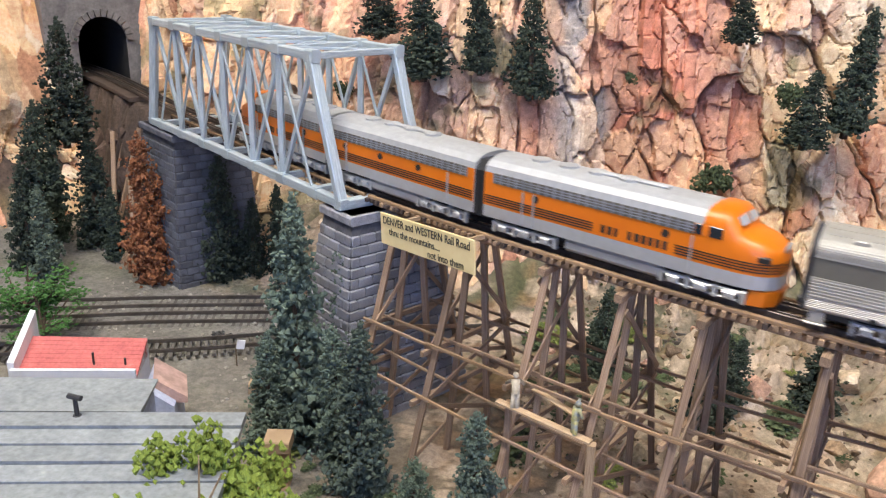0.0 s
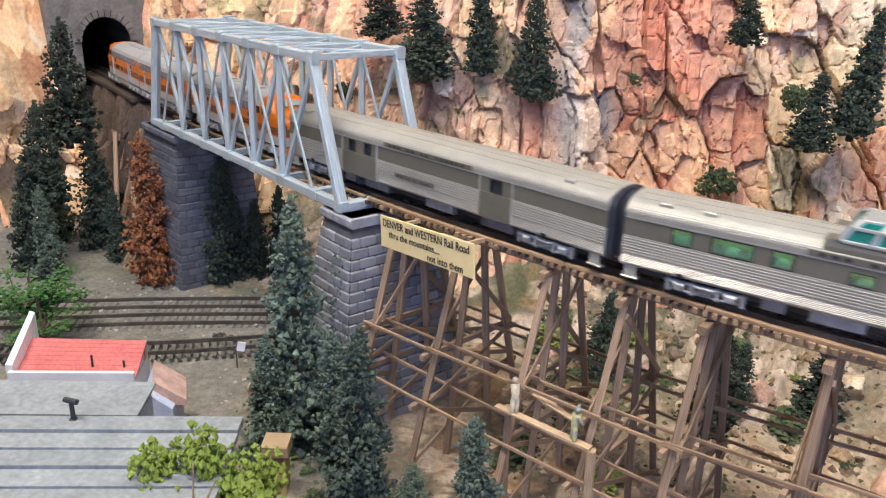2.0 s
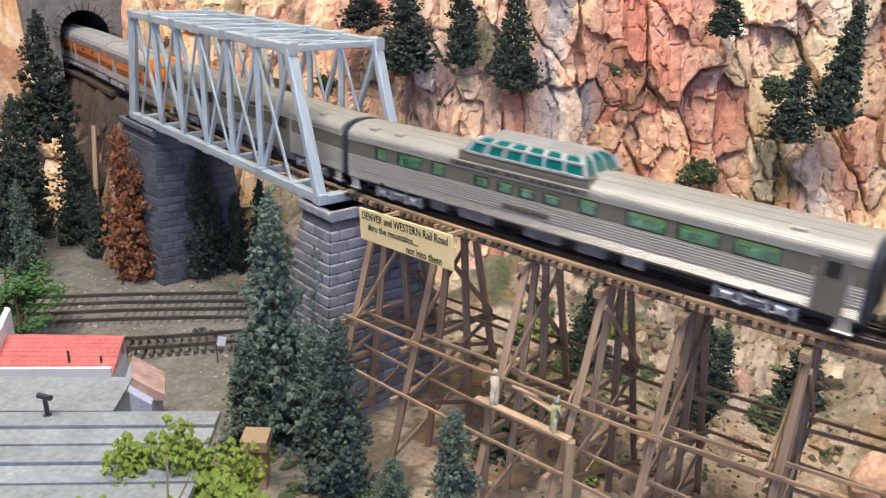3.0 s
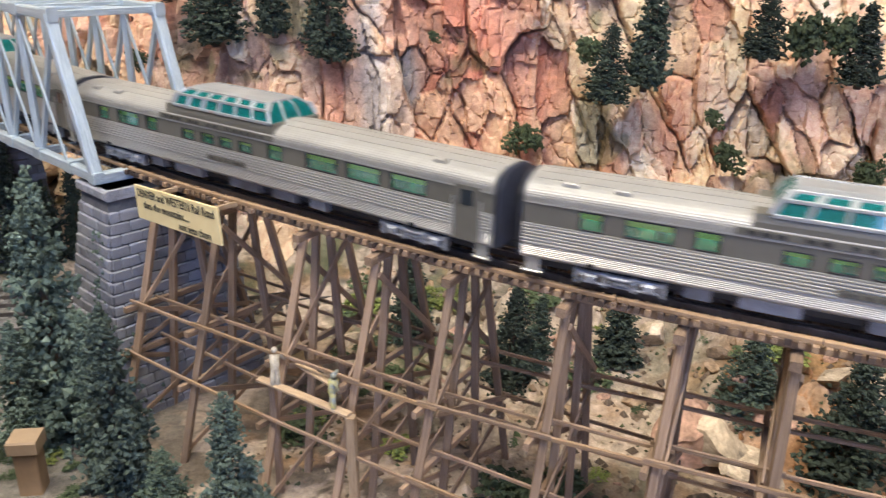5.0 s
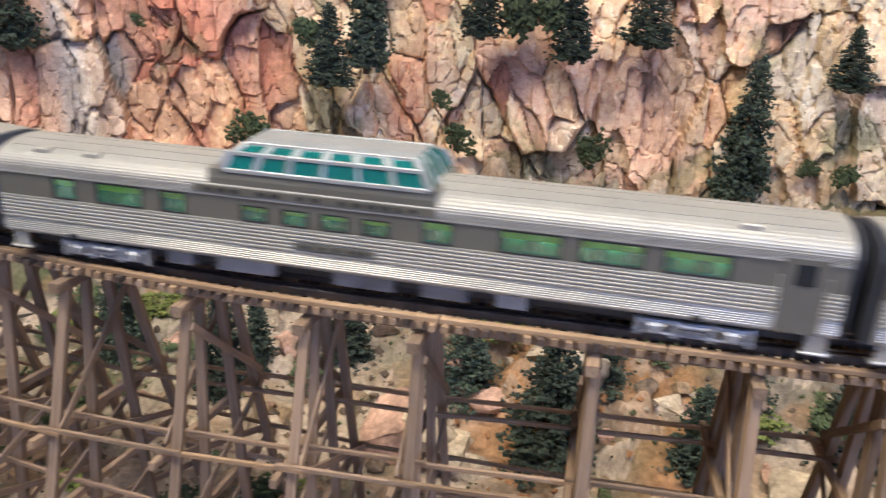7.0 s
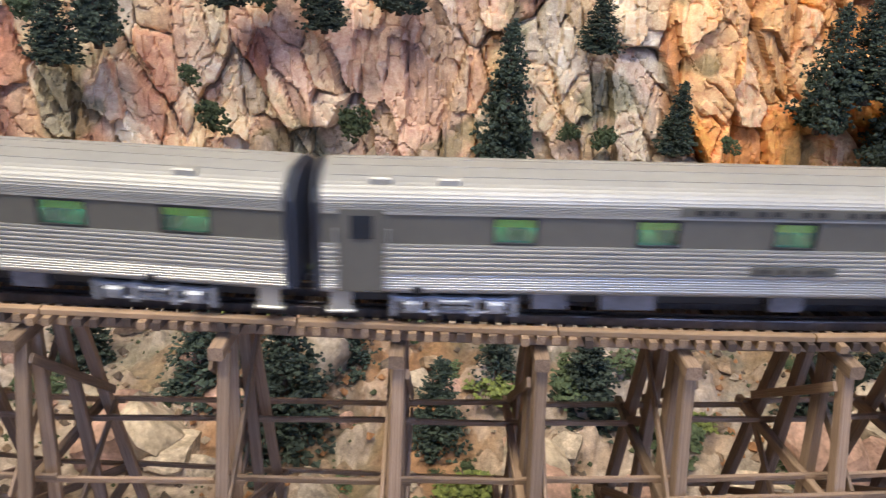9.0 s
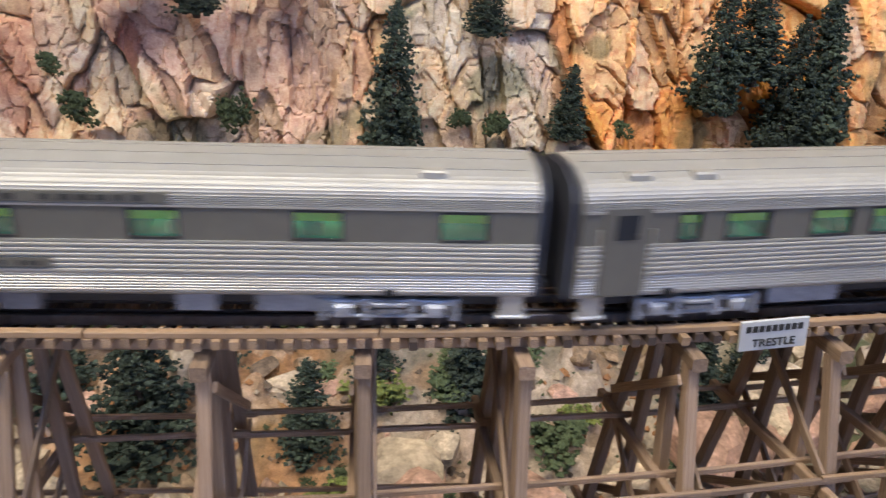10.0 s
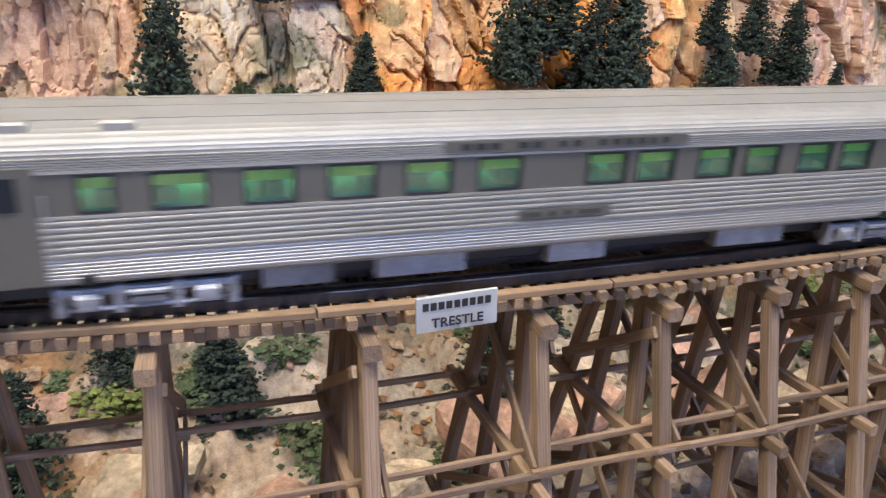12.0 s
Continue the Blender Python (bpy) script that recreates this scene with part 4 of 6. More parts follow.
def pane_mesh(w, h, material):
    bm = bmesh.new()
    box(bm, -w / 2, w / 2, -0.0002, 0.0002, -h / 2, h / 2)
    return shared_mesh("pane", bm, [material])


def frame_mesh(w, h, t=0.0006, material=None):
    bm = bmesh.new()
    for a in ((-w / 2 - t, w / 2 + t, h / 2, h / 2 + t), (-w / 2 - t, w / 2 + t, -h / 2 - t, -h / 2), (-w / 2 - t, -w / 2, -h / 2, h / 2), (w / 2, w / 2 + t, -h / 2, h / 2)):
        box(bm, a[0], a[1], -0.0004, 0.0004, a[2], a[3])
    return shared_mesh("window_frame", bm, [material or BLACK])


def pierced(bm, x0, x1, y0, y1, holes):
    """One upright panel with window openings through it."""
    xs = sorted({x0, x1, *(v for h in holes for v in h[:2])})
    zs = sorted({BAND0, BAND1, *(v for h in holes for v in h[2:])})
    vs = {}

    def V(x, z, y):
        if (x, z, y) not in vs:
            vs[x, z, y] = bm.verts.new((x, y, z))
        return vs[x, z, y]

    solid = {}
    for i in range(len(xs) - 1):
        for k in range(len(zs) - 1):
            cx, cz = (xs[i] + xs[i + 1]) / 2, (zs[k] + zs[k + 1]) / 2
            solid[i, k] = not any(a < cx < b and lo < cz < hi for a, b, lo, hi in holes)
    for (i, k), full in solid.items():
        if not full:
            continue
        q = [(xs[i], zs[k]), (xs[i + 1], zs[k]), (xs[i + 1], zs[k + 1]), (xs[i], zs[k + 1])]
        for y in (y0, y1):
            bm.faces.new([V(a, b, y) for a, b in q])
        for (di, dk), (a, b) in (((0, -1), (0, 1)), ((1, 0), (1, 2)), ((0, 1), (2, 3)), ((-1, 0), (3, 0))):
            if not solid.get((i + di, k + dk), False):
                bm.faces.new([V(*q[a], y0), V(*q[b], y0), V(*q[b], y1), V(*q[a], y1)])
    bmesh.ops.recalc_face_normals(bm, faces=bm.faces)


def coach(label, length, windows, name="passenger_car", doors=(0.022,), dome=None, plate=(0.42, 0.72), lower=(0.46, 0.56), solid=False, group="passenger cars", panels=()):
    """A ribbed stainless car. windows: share along the length, width, sill and head. x runs along the car, its middle at 0."""
    car = empty(name, label=label, category="passenger car", group=group)
    L2 = length / 2
    X = lambda f: -L2 + f * length
    ring = [(-HALF + 0.0014, SKIRT), (-HALF, SKIRT + 0.0012), (-HALF, 0.0106)] + flutes(-HALF, 0.0108, 0.0155, 6, 0.00018) + flutes(-HALF, 0.0158, 0.0240, 6, 0.00050) + [(-HALF, BAND0), (HALF, BAND0)] + (flutes(HALF, 0.0108, 0.0155, 6, 0.00018) + flutes(HALF, 0.0158, 0.0240, 6, 0.00050))[::-1] + [(HALF, 0.0106), (HALF, SKIRT + 0.0012), (HALF - 0.0014, SKIRT)]
    bm = bmesh.new()
    prism(bm, ring, -L2, L2)
    part("lower_body", bm, STEEL, car, "ribbed stainless lower side")
    arc = []
    for k, a in enumerate(np.linspace(0.0, math.pi, 73)):
        rib = 1 + (0.007 if k % 3 == 1 else 0.0) * (min(a, math.pi - a) < 0.75)
        arc.append((HALF * rib * math.cos(a), ROOF0 + (TOP - ROOF0) * rib * math.sin(a)))
    ring = [(-HALF, BAND1), (HALF, BAND1)] + flutes(HALF, BAND1 + 0.0004, ROOF0, 5, 0.00028) + arc + flutes(-HALF, BAND1 + 0.0004, ROOF0, 5, 0.00028)[::-1]
    bm = bmesh.new()
    prism(bm, ring, -L2, L2)
    part("roof", bm, ROOFGREY, car, "ribbed rounded metal roof")
    bm = bmesh.new()
    for f in (0.16, 0.44):
        for sy in (-1, 1):
            box(bm, X(0.01), X(0.99), sy * 0.011 * f * 2 - 0.0003, sy * 0.011 * f * 2 + 0.0003, 0.0390, ROOF0 + (TOP - ROOF0) * math.sqrt(max(0, 1 - (0.011 * f * 2 / HALF) ** 2)) + 0.00018)
    part("roof_seam", bm, ROOFGREY, car)
    # window band on both sides
    for sy in (-1, 1):
        y0, y1 = sorted((sy * HALF, sy * (HALF - 0.0014)))
        bm = bmesh.new()
        pierced(bm, -L2, L2, y0, y1, [(X(f) - w / 2, X(f) + w / 2, lo, hi) for f, w, lo, hi in windows])
        part("window_band", bm, BAND, car, "smooth grey window band")
        bm = bmesh.new()
        for z in (BAND0, BAND1):
            box(bm, -L2, L2, *sorted((sy * HALF, sy * (HALF + 0.0004))), z - 0.0003, z + 0.0003)
        part("band_moulding", bm, STEEL, car)
        for f, w, lo, hi in windows:
            fm = mesh_part("window_frame", FRAMES.setdefault((round(w, 5), round(hi - lo, 5)), frame_mesh(w - 0.0008, hi - lo - 0.0008, 0.0005, BLACK)), car, pose(X(f), sy * (HALF - 0.0001), (lo + hi) / 2))
            mesh_part("pane", PANES.setdefault((round(w, 5), round(hi - lo, 5), solid), pane_mesh(w, hi - lo, DEEP_GLASS if solid else TEAL)), fm, pose(0, -sy * 0.0007, 0))
            if sy < 0 and not solid:
                bm = bmesh.new()
                box(bm, X(f) - w / 2, X(f) + w / 2, -HALF + 0.0016, -HALF + 0.0019, lo + (hi - lo) * 0.58, hi)
                part("blind", bm, BLIND, car)
        for f in doors:
            bm = bmesh.new()
            box(bm, X(f) - 0.0062, X(f) + 0.0062, *sorted((sy * (HALF - 0.0004), sy * (HALF + 0.0006))), 0.0104, 0.0345)
            dr = part("vestibule_door", bm, BAND, car, "plain grey vestibule door")
            bm = bmesh.new()
            box(bm, X(f) - 0.0030, X(f) + 0.0030, *sorted((sy * HALF, sy * (HALF + 0.0009))), 0.0262, 0.0328)
            part("door_window", bm, DEEP_GLASS, dr)
            bm = bmesh.new()
            for dx in (-0.0072, 0.0072):
                box(bm, X(f) + dx - 0.0002, X(f) + dx + 0.0002, *sorted((sy * HALF, sy * (HALF + 0.0011))), 0.0120, 0.0290)
            part("grab_iron", bm, STEEL, dr)
        for f0, f1 in panels:
            bm = bmesh.new()
            box(bm, X(f0), X(f1), *sorted((sy * (HALF - 0.0004), sy * (HALF + 0.0007))), 0.0102, BAND0 + 0.0004)
            dr = part("sliding_door", bm, BAND, car, "smooth grey sliding baggage door")
            for x in (X(f0), X(f1)):
                bm = bmesh.new()
                box(bm, x - 0.0004, x + 0.0004, *sorted((sy * HALF, sy * (HALF + 0.0010))), 0.0102, BAND1)
                part("door_edge", bm, STEEL, dr)
        if plate:
            bm = bmesh.new()
            box(bm, X(plate[0]), X(plate[1]), *sorted((sy * HALF, sy * (HALF + 0.0006))), 0.0342, 0.0368)
            pl = part("name_board", bm, BAND, car, "grey name board with unreadable lettering")
            lettering(pl, X(plate[0]) + 0.004, X(plate[1]) - 0.004, sy * (HALF + 0.0006), 0.0355, 0.0014, 16, INK, 5)
        if lower:
            bm = bmesh.new()
            box(bm, X(lower[0]), X(lower[1]), *sorted((sy * HALF, sy * (HALF + 0.0007))), 0.0172, 0.0196)
            pl = part("name_plate", bm, BAND, car, "small grey name plate")
            lettering(pl, X(lower[0]) + 0.002, X(lower[1]) - 0.002, sy * (HALF + 0.0007), 0.0184, 0.0011, 10, INK, 9)
        for f in (0.10, 0.86):
            bm = bmesh.new()
            box(bm, X(f) - 0.0015, X(f) + 0.0015, *sorted((sy * HALF, sy * (HALF + 0.0006))), 0.0098, 0.0118)
            part("access_hatch", bm, BLACK, car)
    bm = bmesh.new()
    for x0, x1 in ((-L2, -L2 + 0.0012), (L2 - 0.0012, L2)):
        box(bm, x0, x1, -HALF + 0.0014, HALF - 0.0014, BAND0, BAND1)
    part("bulkhead", bm, BAND, car)
    bm = bmesh.new()
    if solid:
        box(bm, -L2 + 0.002, L2 - 0.002, -0.0008, 0.0008, BAND0, BAND1)
    else:
        x = -L2 + 0.03
        while x < L2 - 0.03:
            for y in (-0.0085, 0.0085):
                box(bm, x, x + 0.0045, y - 0.0042, y + 0.0042, BAND0, BAND0 + 0.0042, 0.0006)
            x += 0.011
    part("partition" if solid else "seat_row", bm, SEAT, car)
    bm = bmesh.new()
    box(bm, -L2 + 0.003, L2 - 0.003, -HALF + 0.002, HALF - 0.002, BAND0, BAND0 + 0.0003)
    part("saloon_floor", bm, INTERIOR, car)
    # glowing strip added under the roof to brighten the windows
    bm = bmesh.new()
    box(bm, -L2 + 0.02, L2 - 0.02, 0.0035, 0.0085, BAND1 - 0.0006, BAND1 - 0.0001)
    part("window_fill_strip", bm, WINDOW_FILL_GLOW, car, "added glowing strip under the roof that brightens the windows")
    # ends, running gear and roof fittings
    for sx in (-1, 1):
        bm = bmesh.new()
        for k in range(3):
            x0, x1 = sorted((sx * (L2 + 0.0009 * k), sx * (L2 + 0.0009 * k + 0.0007)))
            w, h = (0.0150, 0.0425) if k != 1 else (0.0138, 0.0412)
            ring2 = [(-w, 0.009), (-w, h - 0.0070), (-w * 0.84, h - 0.0028), (-w * 0.4, h), (w * 0.4, h), (w * 0.84, h - 0.0028), (w, h - 0.0070), (w, 0.009)]
            prism(bm, ring2, x0, x1)
        part("diaphragm", bm, RUBBER, car, "dark blue-grey end diaphragm")
        bm = bmesh.new()
        box(bm, *sorted((sx * L2, sx * (L2 + 0.005))), -0.0018, 0.0018, 0.0060, 0.0085, 0.0004)
        part("coupler", bm, BLACK, car)
        for sy in (-1, 1):
            bm = bmesh.new()
            box(bm, *sorted((sx * (L2 - 0.009), sx * (L2 - 0.001))), *sorted((sy * 0.0128, sy * 0.0165)), 0.0030, 0.0040, 0.0003)
            box(bm, *sorted((sx * (L2 - 0.008), sx * (L2 - 0.002))), *sorted((sy * 0.0150, sy * 0.0158)), 0.0040, 0.0095)
            part("step", bm, STEEL, car)
    bm = bmesh.new()
    box(bm, -L2 + 0.008, L2 - 0.008, -0.0110, 0.0110, 0.0045, SKIRT, 0.0005)
    part("underframe", bm, BLACK, car)
    rng = random.Random(len(label) + int(length * 1e4))
    x = -L2 * 0.55
    while x < L2 * 0.5:
        w = rng.choice((0.010, 0.016, 0.022))
        bm = bmesh.new()
        for sy in (-1, 1):
            box(bm, x, x + w, *sorted((sy * 0.0100, sy * 0.0145)), 0.0038, SKIRT, 0.0005)
        part("equipment_box", bm, GEAR if rng.random() < 0.6 else TRUCK, car)
        x += w + rng.choice((0.010, 0.022, 0.034))
    add_trucks(car, (-L2 * 0.72, L2 * 0.72))
    for f in (0.06, 0.13, 0.90):
        bm = bmesh.new()
        box(bm, X(f) - 0.003, X(f) + 0.003, -0.0135, -0.0095, 0.0400, 0.0424, 0.0005)
        part("roof_vent", bm, ROOFGREY, car)
    if dome:
        add_dome(car, X(dome[0]), X(dome[1]))
    return car


FRAMES, PANES = {}, {}


def add_dome(car, x0, x1):
    """A glazed observation dome with its skirt, ribs and panes."""
    z1, z2, z3, y1, y2, y3, e, n = 0.0425, 0.0482, 0.0508, 0.0160, 0.0142, 0.0100, 0.0030, 6
    bm = bmesh.new()
    prism(bm, [(-0.0166, 0.0370), (-0.0166, 0.0395), (-y1, z1), (y1, z1), (0.0166, 0.0395), (0.0166, 0.0370)], x0 - 0.006, x1 + 0.003)
    part("dome_skirt", bm, BAND, car, "grey dome skirt")
    LEVELS = ((y1, z1, 0.0), (y2, z2, e), (y3, z3, e * 1.9))

    def P(u, side, lev):
        y, z, inset = LEVELS[lev]
        return Vector((x0 + (x1 - x0) * u + inset * (1 - 2 * u), side * y, z))

    def pane(name, corners, inward):
        bm = bmesh.new()
        f = bm.faces.new([bm.verts.new(v) for v in corners])
        for v in bmesh.ops.extrude_face_region(bm, geom=[f])["geom"]:
            if isinstance(v, bmesh.types.BMVert):
                v.co += inward
        part(name, bm, TEAL_DOME, car)

    for side in (-1, 1):
        for lev, thick in ((0, 0.0014), (1, 0.0013), (2, 0.0013)):
            beam("dome_rail", P(0, side, lev), P(1, side, lev), thick, thick, DOMETRIM, car)
        for k in range(n + 1):
            for lev in (0, 1):
                a, b = P(k / n, side, lev), P(k / n, side, lev + 1)
                beam("dome_rib", a, b, 0.0040 if lev == 0 else 0.0030, 0.0010, DOMETRIM, car, roll=0.0 if lev else 90.0)
        for k in range(n):
            for lev, name in ((0, "dome_pane"), (1, "dome_roof_pane")):
                pane(name, [P((k + q) / n, side, lv) for q, lv in ((0, lev), (1, lev), (1, lev + 1), (0, lev + 1))], Vector((0, -side * 0.0004, -0.0002)))
    bm = bmesh.new()
    prism(bm, [(-y3, z3 - 0.0008), (-y3, z3 + 0.0002), (-y3 * 0.5, z3 + 0.0010), (y3 * 0.5, z3 + 0.0010), (y3, z3 + 0.0002), (y3, z3 - 0.0008)], P(0, 1, 2).x, P(1, 1, 2).x)
    part("dome_roof", bm, DOMETRIM, car)
    for u in (0, 1):
        ex = Vector((-0.0004 if u == 0 else 0.0004, 0, 0))
        for lev in (0, 1):
            for k in range(3):
                f0, f1 = -1 + 2 * k / 3, -1 + 2 * (k + 1) / 3
                q = [P(u, f0, lev), P(u, f1, lev), P(u, f1, lev + 1), P(u, f0, lev + 1)]
                pane("dome_end_pane", [v + ex for v in q], -ex)
            for sd in (-1, -0.33, 0.33, 1):
                beam("dome_rib", P(u, sd, lev), P(u, sd, lev + 1), 0.0015, 0.0013, DOMETRIM, car)
    bm = bmesh.new()
    for k in range(6):
        x = x0 + 0.008 + (x1 - x0 - 0.016) * k / 5.5
        for y in (-0.0075, 0.0075):
            box(bm, x, x + 0.003, y - 0.005, y + 0.005, z1, z1 + 0.0030, 0.0005)
    part("dome_seat", bm, SEAT, car)


def loco(name, label, length, nose=True, seed=1):
    """A streamlined diesel unit: orange over silver, black pinstripes; its nose towards +x."""
    car = empty(name, label=label, category="locomotive", group="diesel locomotives")
    L2 = length / 2
    back, cab = -L2, (L2 - 0.034 if nose else L2)
    h0, hw = 0.0100, 0.0168
    prof = [(-hw, h0), (-hw, 0.0165), (-hw, 0.0300), (-hw, 0.0352), (-0.0158, 0.0385), (-0.0125, 0.0412), (-0.0070, 0.0428), (0.0, 0.0432)]
    ring = prof + [(-y, z) for y, z in prof[-2::-1]]
    mats = [0, 1, 2, 3, 3, 3, 3, 3, 3, 3, 3, 2, 1, 0, 0]
    bm = bmesh.new()
    prism(bm, ring, back, cab, mats)
    part("body", bm, [LOCO_SILVER, ORANGE, ORANGE, LOCO_ROOF], car, "orange and silver streamlined body")
    # louvred upper grilles
    for sy in (-1, 1):
        bm = bmesh.new()
        x0, x1 = back + 0.006, cab - (0.004 if nose else 0.006)
        box(bm, x0, x1, *sorted((sy * hw, sy * (hw + 0.0003))), 0.0298, 0.0354)
        gr = part("grille", bm, GRILLE, car, "grey louvred grille band")
        bm = bmesh.new()
        k = x0
        while k < x1:
            box(bm, k, k + 0.0008, *sorted((sy * (hw + 0.0003), sy * (hw + 0.0006))), 0.0298, 0.0354)
            k += 0.0048
        for z in (0.0310, 0.0324, 0.0338):
            box(bm, x0, x1, *sorted((sy * (hw + 0.0003), sy * (hw + 0.0005))), z, z + 0.0005)
        part("louvre", bm, TRUCK, gr)
        for f in ((0.27, 0.86) if nose else (0.14, 0.40, 0.66)):
            bm = bmesh.new()
            x = back + f * (cab - back)
            disc(bm, x, *sorted((sy * hw, sy * (hw + 0.0005))), 0.0265, 0.0020, 14)
            part("porthole", bm, BLACK, car)
        for k in range(4):
            z = 0.0180 + k * 0.0013
            for x0, x1 in (((back + 0.001, back + 0.55 * (cab - back)), (back + 0.905 * (cab - back), cab)) if nose else ((back + 0.001, cab - 0.001),)):
                bm = bmesh.new()
                box(bm, x0, x1, *sorted((sy * hw, sy * (hw + 0.0002))), z, z + 0.0006)
                part("pinstripe", bm, BLACK, car)
        if nose:
            lettering(car, back + 0.59 * (cab - back), back + 0.885 * (cab - back), sy * hw, 0.0205, 0.0042, 10, BLACK, 3)
        for x in ((cab - 0.004, back + 0.026, back + 0.033) if nose else (back + 0.02, cab - 0.02)):
            bm = bmesh.new()
            box(bm, x - 0.0003, x + 0.0003, *sorted((sy * hw, sy * (hw + 0.0012))), 0.0110, 0.0290)
            part("grab_iron", bm, LOCO_SILVER, car)
    if nose:
        # cab and rounded nose, lofted
        secs = [(cab, 0.0168, 0.0432), (cab + 0.004, 0.0168, 0.0434), (cab + 0.0095, 0.0166, 0.0430), (cab + 0.0115, 0.0165, 0.0415), (cab + 0.0155, 0.0163, 0.0345), (cab + 0.020, 0.0158, 0.0332), (cab + 0.026, 0.0143, 0.0318), (cab + 0.0305, 0.0115, 0.0295), (cab + 0.0335, 0.0075, 0.0262), (cab + 0.0345, 0.0040, 0.0220)]
        bm = bmesh.new()
        rings = []
        for x, w, top in secs:
            zb = 0.0165
            pr = [(-w, zb), (-w, zb + (top - zb) * 0.45), (-w * 0.99, zb + (top - zb) * 0.72), (-w * 0.90, zb + (top - zb) * 0.88), (-w * 0.62, zb + (top - zb) * 0.97), (0, top)]
            rings.append([bm.verts.new((x, y, z)) for y, z in pr + [(-y, z) for y, z in pr[-2::-1]]])
        for a, b in zip(rings, rings[1:]):
            for i in range(len(a) - 1):
                bm.faces.new((a[i], b[i], b[i + 1], a[i + 1]))
        bm.faces.new(rings[-1])
        bmesh.ops.recalc_face_normals(bm, faces=bm.faces)
        part("nose", bm, ORANGE, car, "rounded orange bulldog nose", True)
        bm = bmesh.new()
        rings = []
        for x, w, top in secs:
            rings.append([bm.verts.new((x, y, z)) for y, z in ((-w, h0), (-w, 0.0165), (w, 0.0165), (w, h0))])
        for a, b in zip(rings, rings[1:]):
            for i in range(4):
                bm.faces.new((a[i], b[i], b[(i + 1) % 4], a[(i + 1) % 4]))
        bm.faces.new(rings[-1])
        bmesh.ops.recalc_face_normals(bm, faces=bm.faces)
        part("nose_skirt", bm, LOCO_SILVER, car, "silver lower nose")
        for k in range(4):
            z = 0.0180 + k * 0.0013
            bm = bmesh.new()
            for a, b in zip(secs, secs[1:]):
                for sy in (-1, 1):
                    q = [(a[0], sy * (a[1] + 0.0002), z), (b[0] + 0.0002, sy * (b[1] + 0.0002), z), (b[0] + 0.0002, sy * (b[1] + 0.0002), z + 0.0006), (a[0], sy * (a[1] + 0.0002), z + 0.0006)]
                    bm.faces.new([bm.verts.new(v) for v in q])
            e = secs[-1]
            bm.faces.new([bm.verts.new((e[0] + 0.0003, y, zz)) for y, zz in ((-e[1], z), (e[1], z), (e[1], z + 0.0006), (-e[1], z + 0.0006))])
            part("pinstripe", bm, BLACK, car)
        for sy in (-1, 1):
            bm = bmesh.new()
            box(bm, cab + 0.0030, cab + 0.0092, *sorted((sy * 0.0164, sy * 0.0171)), 0.0300, 0.0352, 0.0003)
            part("cab_window", bm, DEEP_GLASS, car)
            bm = bmesh.new()
            box(bm, cab - 0.0035, cab - 0.0005, *sorted((sy * 0.0164, sy * 0.0172)), 0.0300, 0.0350, 0.0003)
            part("door_window", bm, DEEP_GLASS, car)
            bm = bmesh.new()
            vs = [bm.verts.new(v) for v in ((cab + 0.0152, sy * 0.0014, 0.0360), (cab + 0.0146, sy * 0.0100, 0.0362), (cab + 0.0124, sy * 0.0092, 0.0396), (cab + 0.0124, sy * 0.0014, 0.0400))]
            f = bm.faces.new(vs)
            r = bmesh.ops.extrude_face_region(bm, geom=[f])
            for v in r["geom"]:
                if isinstance(v, bmesh.types.BMVert):
                    v.co += Vector((0.0008, 0, 0.0006))
            part("windscreen", bm, CLEAR, car, "pale reflective windscreen")
            bm = bmesh.new()
            box(bm, cab + 0.0255, cab + 0.0305, *sorted((sy * 0.0118, sy * 0.0146)), 0.0232, 0.0258, 0.0003)
            part("number_board", bm, BLACK, car)
        bm = bmesh.new()
        disc(bm, 0, -0.0012, 0.0, 0, 0.0030, 16)
        bmesh.ops.transform(bm, matrix=pose(cab + 0.0328, 0, 0.0282, 0, 0, 90) @ pose(0, 0, 0, 12), verts=bm.verts)
        part("headlight", bm, CLEAR, car)
        bm = bmesh.new()
        ringp = [(cab + 0.024, 0.0140), (cab + 0.031, 0.0115), (cab + 0.0350, 0.0060), (cab + 0.0355, 0.0)]
        pts = [(x, -y) for x, y in ringp] + [(x, y) for x, y in ringp[-2::-1]]
        lo = [bm.verts.new((x - 0.001, y, 0.0018)) for x, y in pts]
        hi = [bm.verts.new((x, y, 0.0092)) for x, y in pts]
        for i in range(len(pts) - 1):
            bm.faces.new((lo[i], lo[i + 1], hi[i + 1], hi[i]))
        bm.faces.new(hi)
        bm.faces.new(lo[::-1])
        bm.faces.new((lo[-1], lo[0], hi[0], hi[-1]))
        part("pilot", bm, ORANGE, car, "orange pilot plate")
    for sx in ((-1,) if nose else (-1, 1)):
        bm = bmesh.new()
        x0, x1 = sorted((sx * L2, sx * (L2 + 0.0034)))
        prism(bm, [(-0.0160, 0.0090), (-0.0160, 0.0350), (-0.0120, 0.0405), (0.0120, 0.0405), (0.0160, 0.0350), (0.0160, 0.0090)], x0, x1)
        part("diaphragm", bm, BLACK, car)
    bm = bmesh.new()
    box(bm, -0.026, 0.026, -0.0152, 0.0152, 0.0024, 0.0098, 0.0020)
    part("fuel_tank", bm, LOCO_SILVER, car)
    bm = bmesh.new()
    box(bm, -L2 + 0.004, L2 - 0.012, -0.0105, 0.0105, 0.0060, 0.0085)
    part("underframe", bm, BLACK, car)
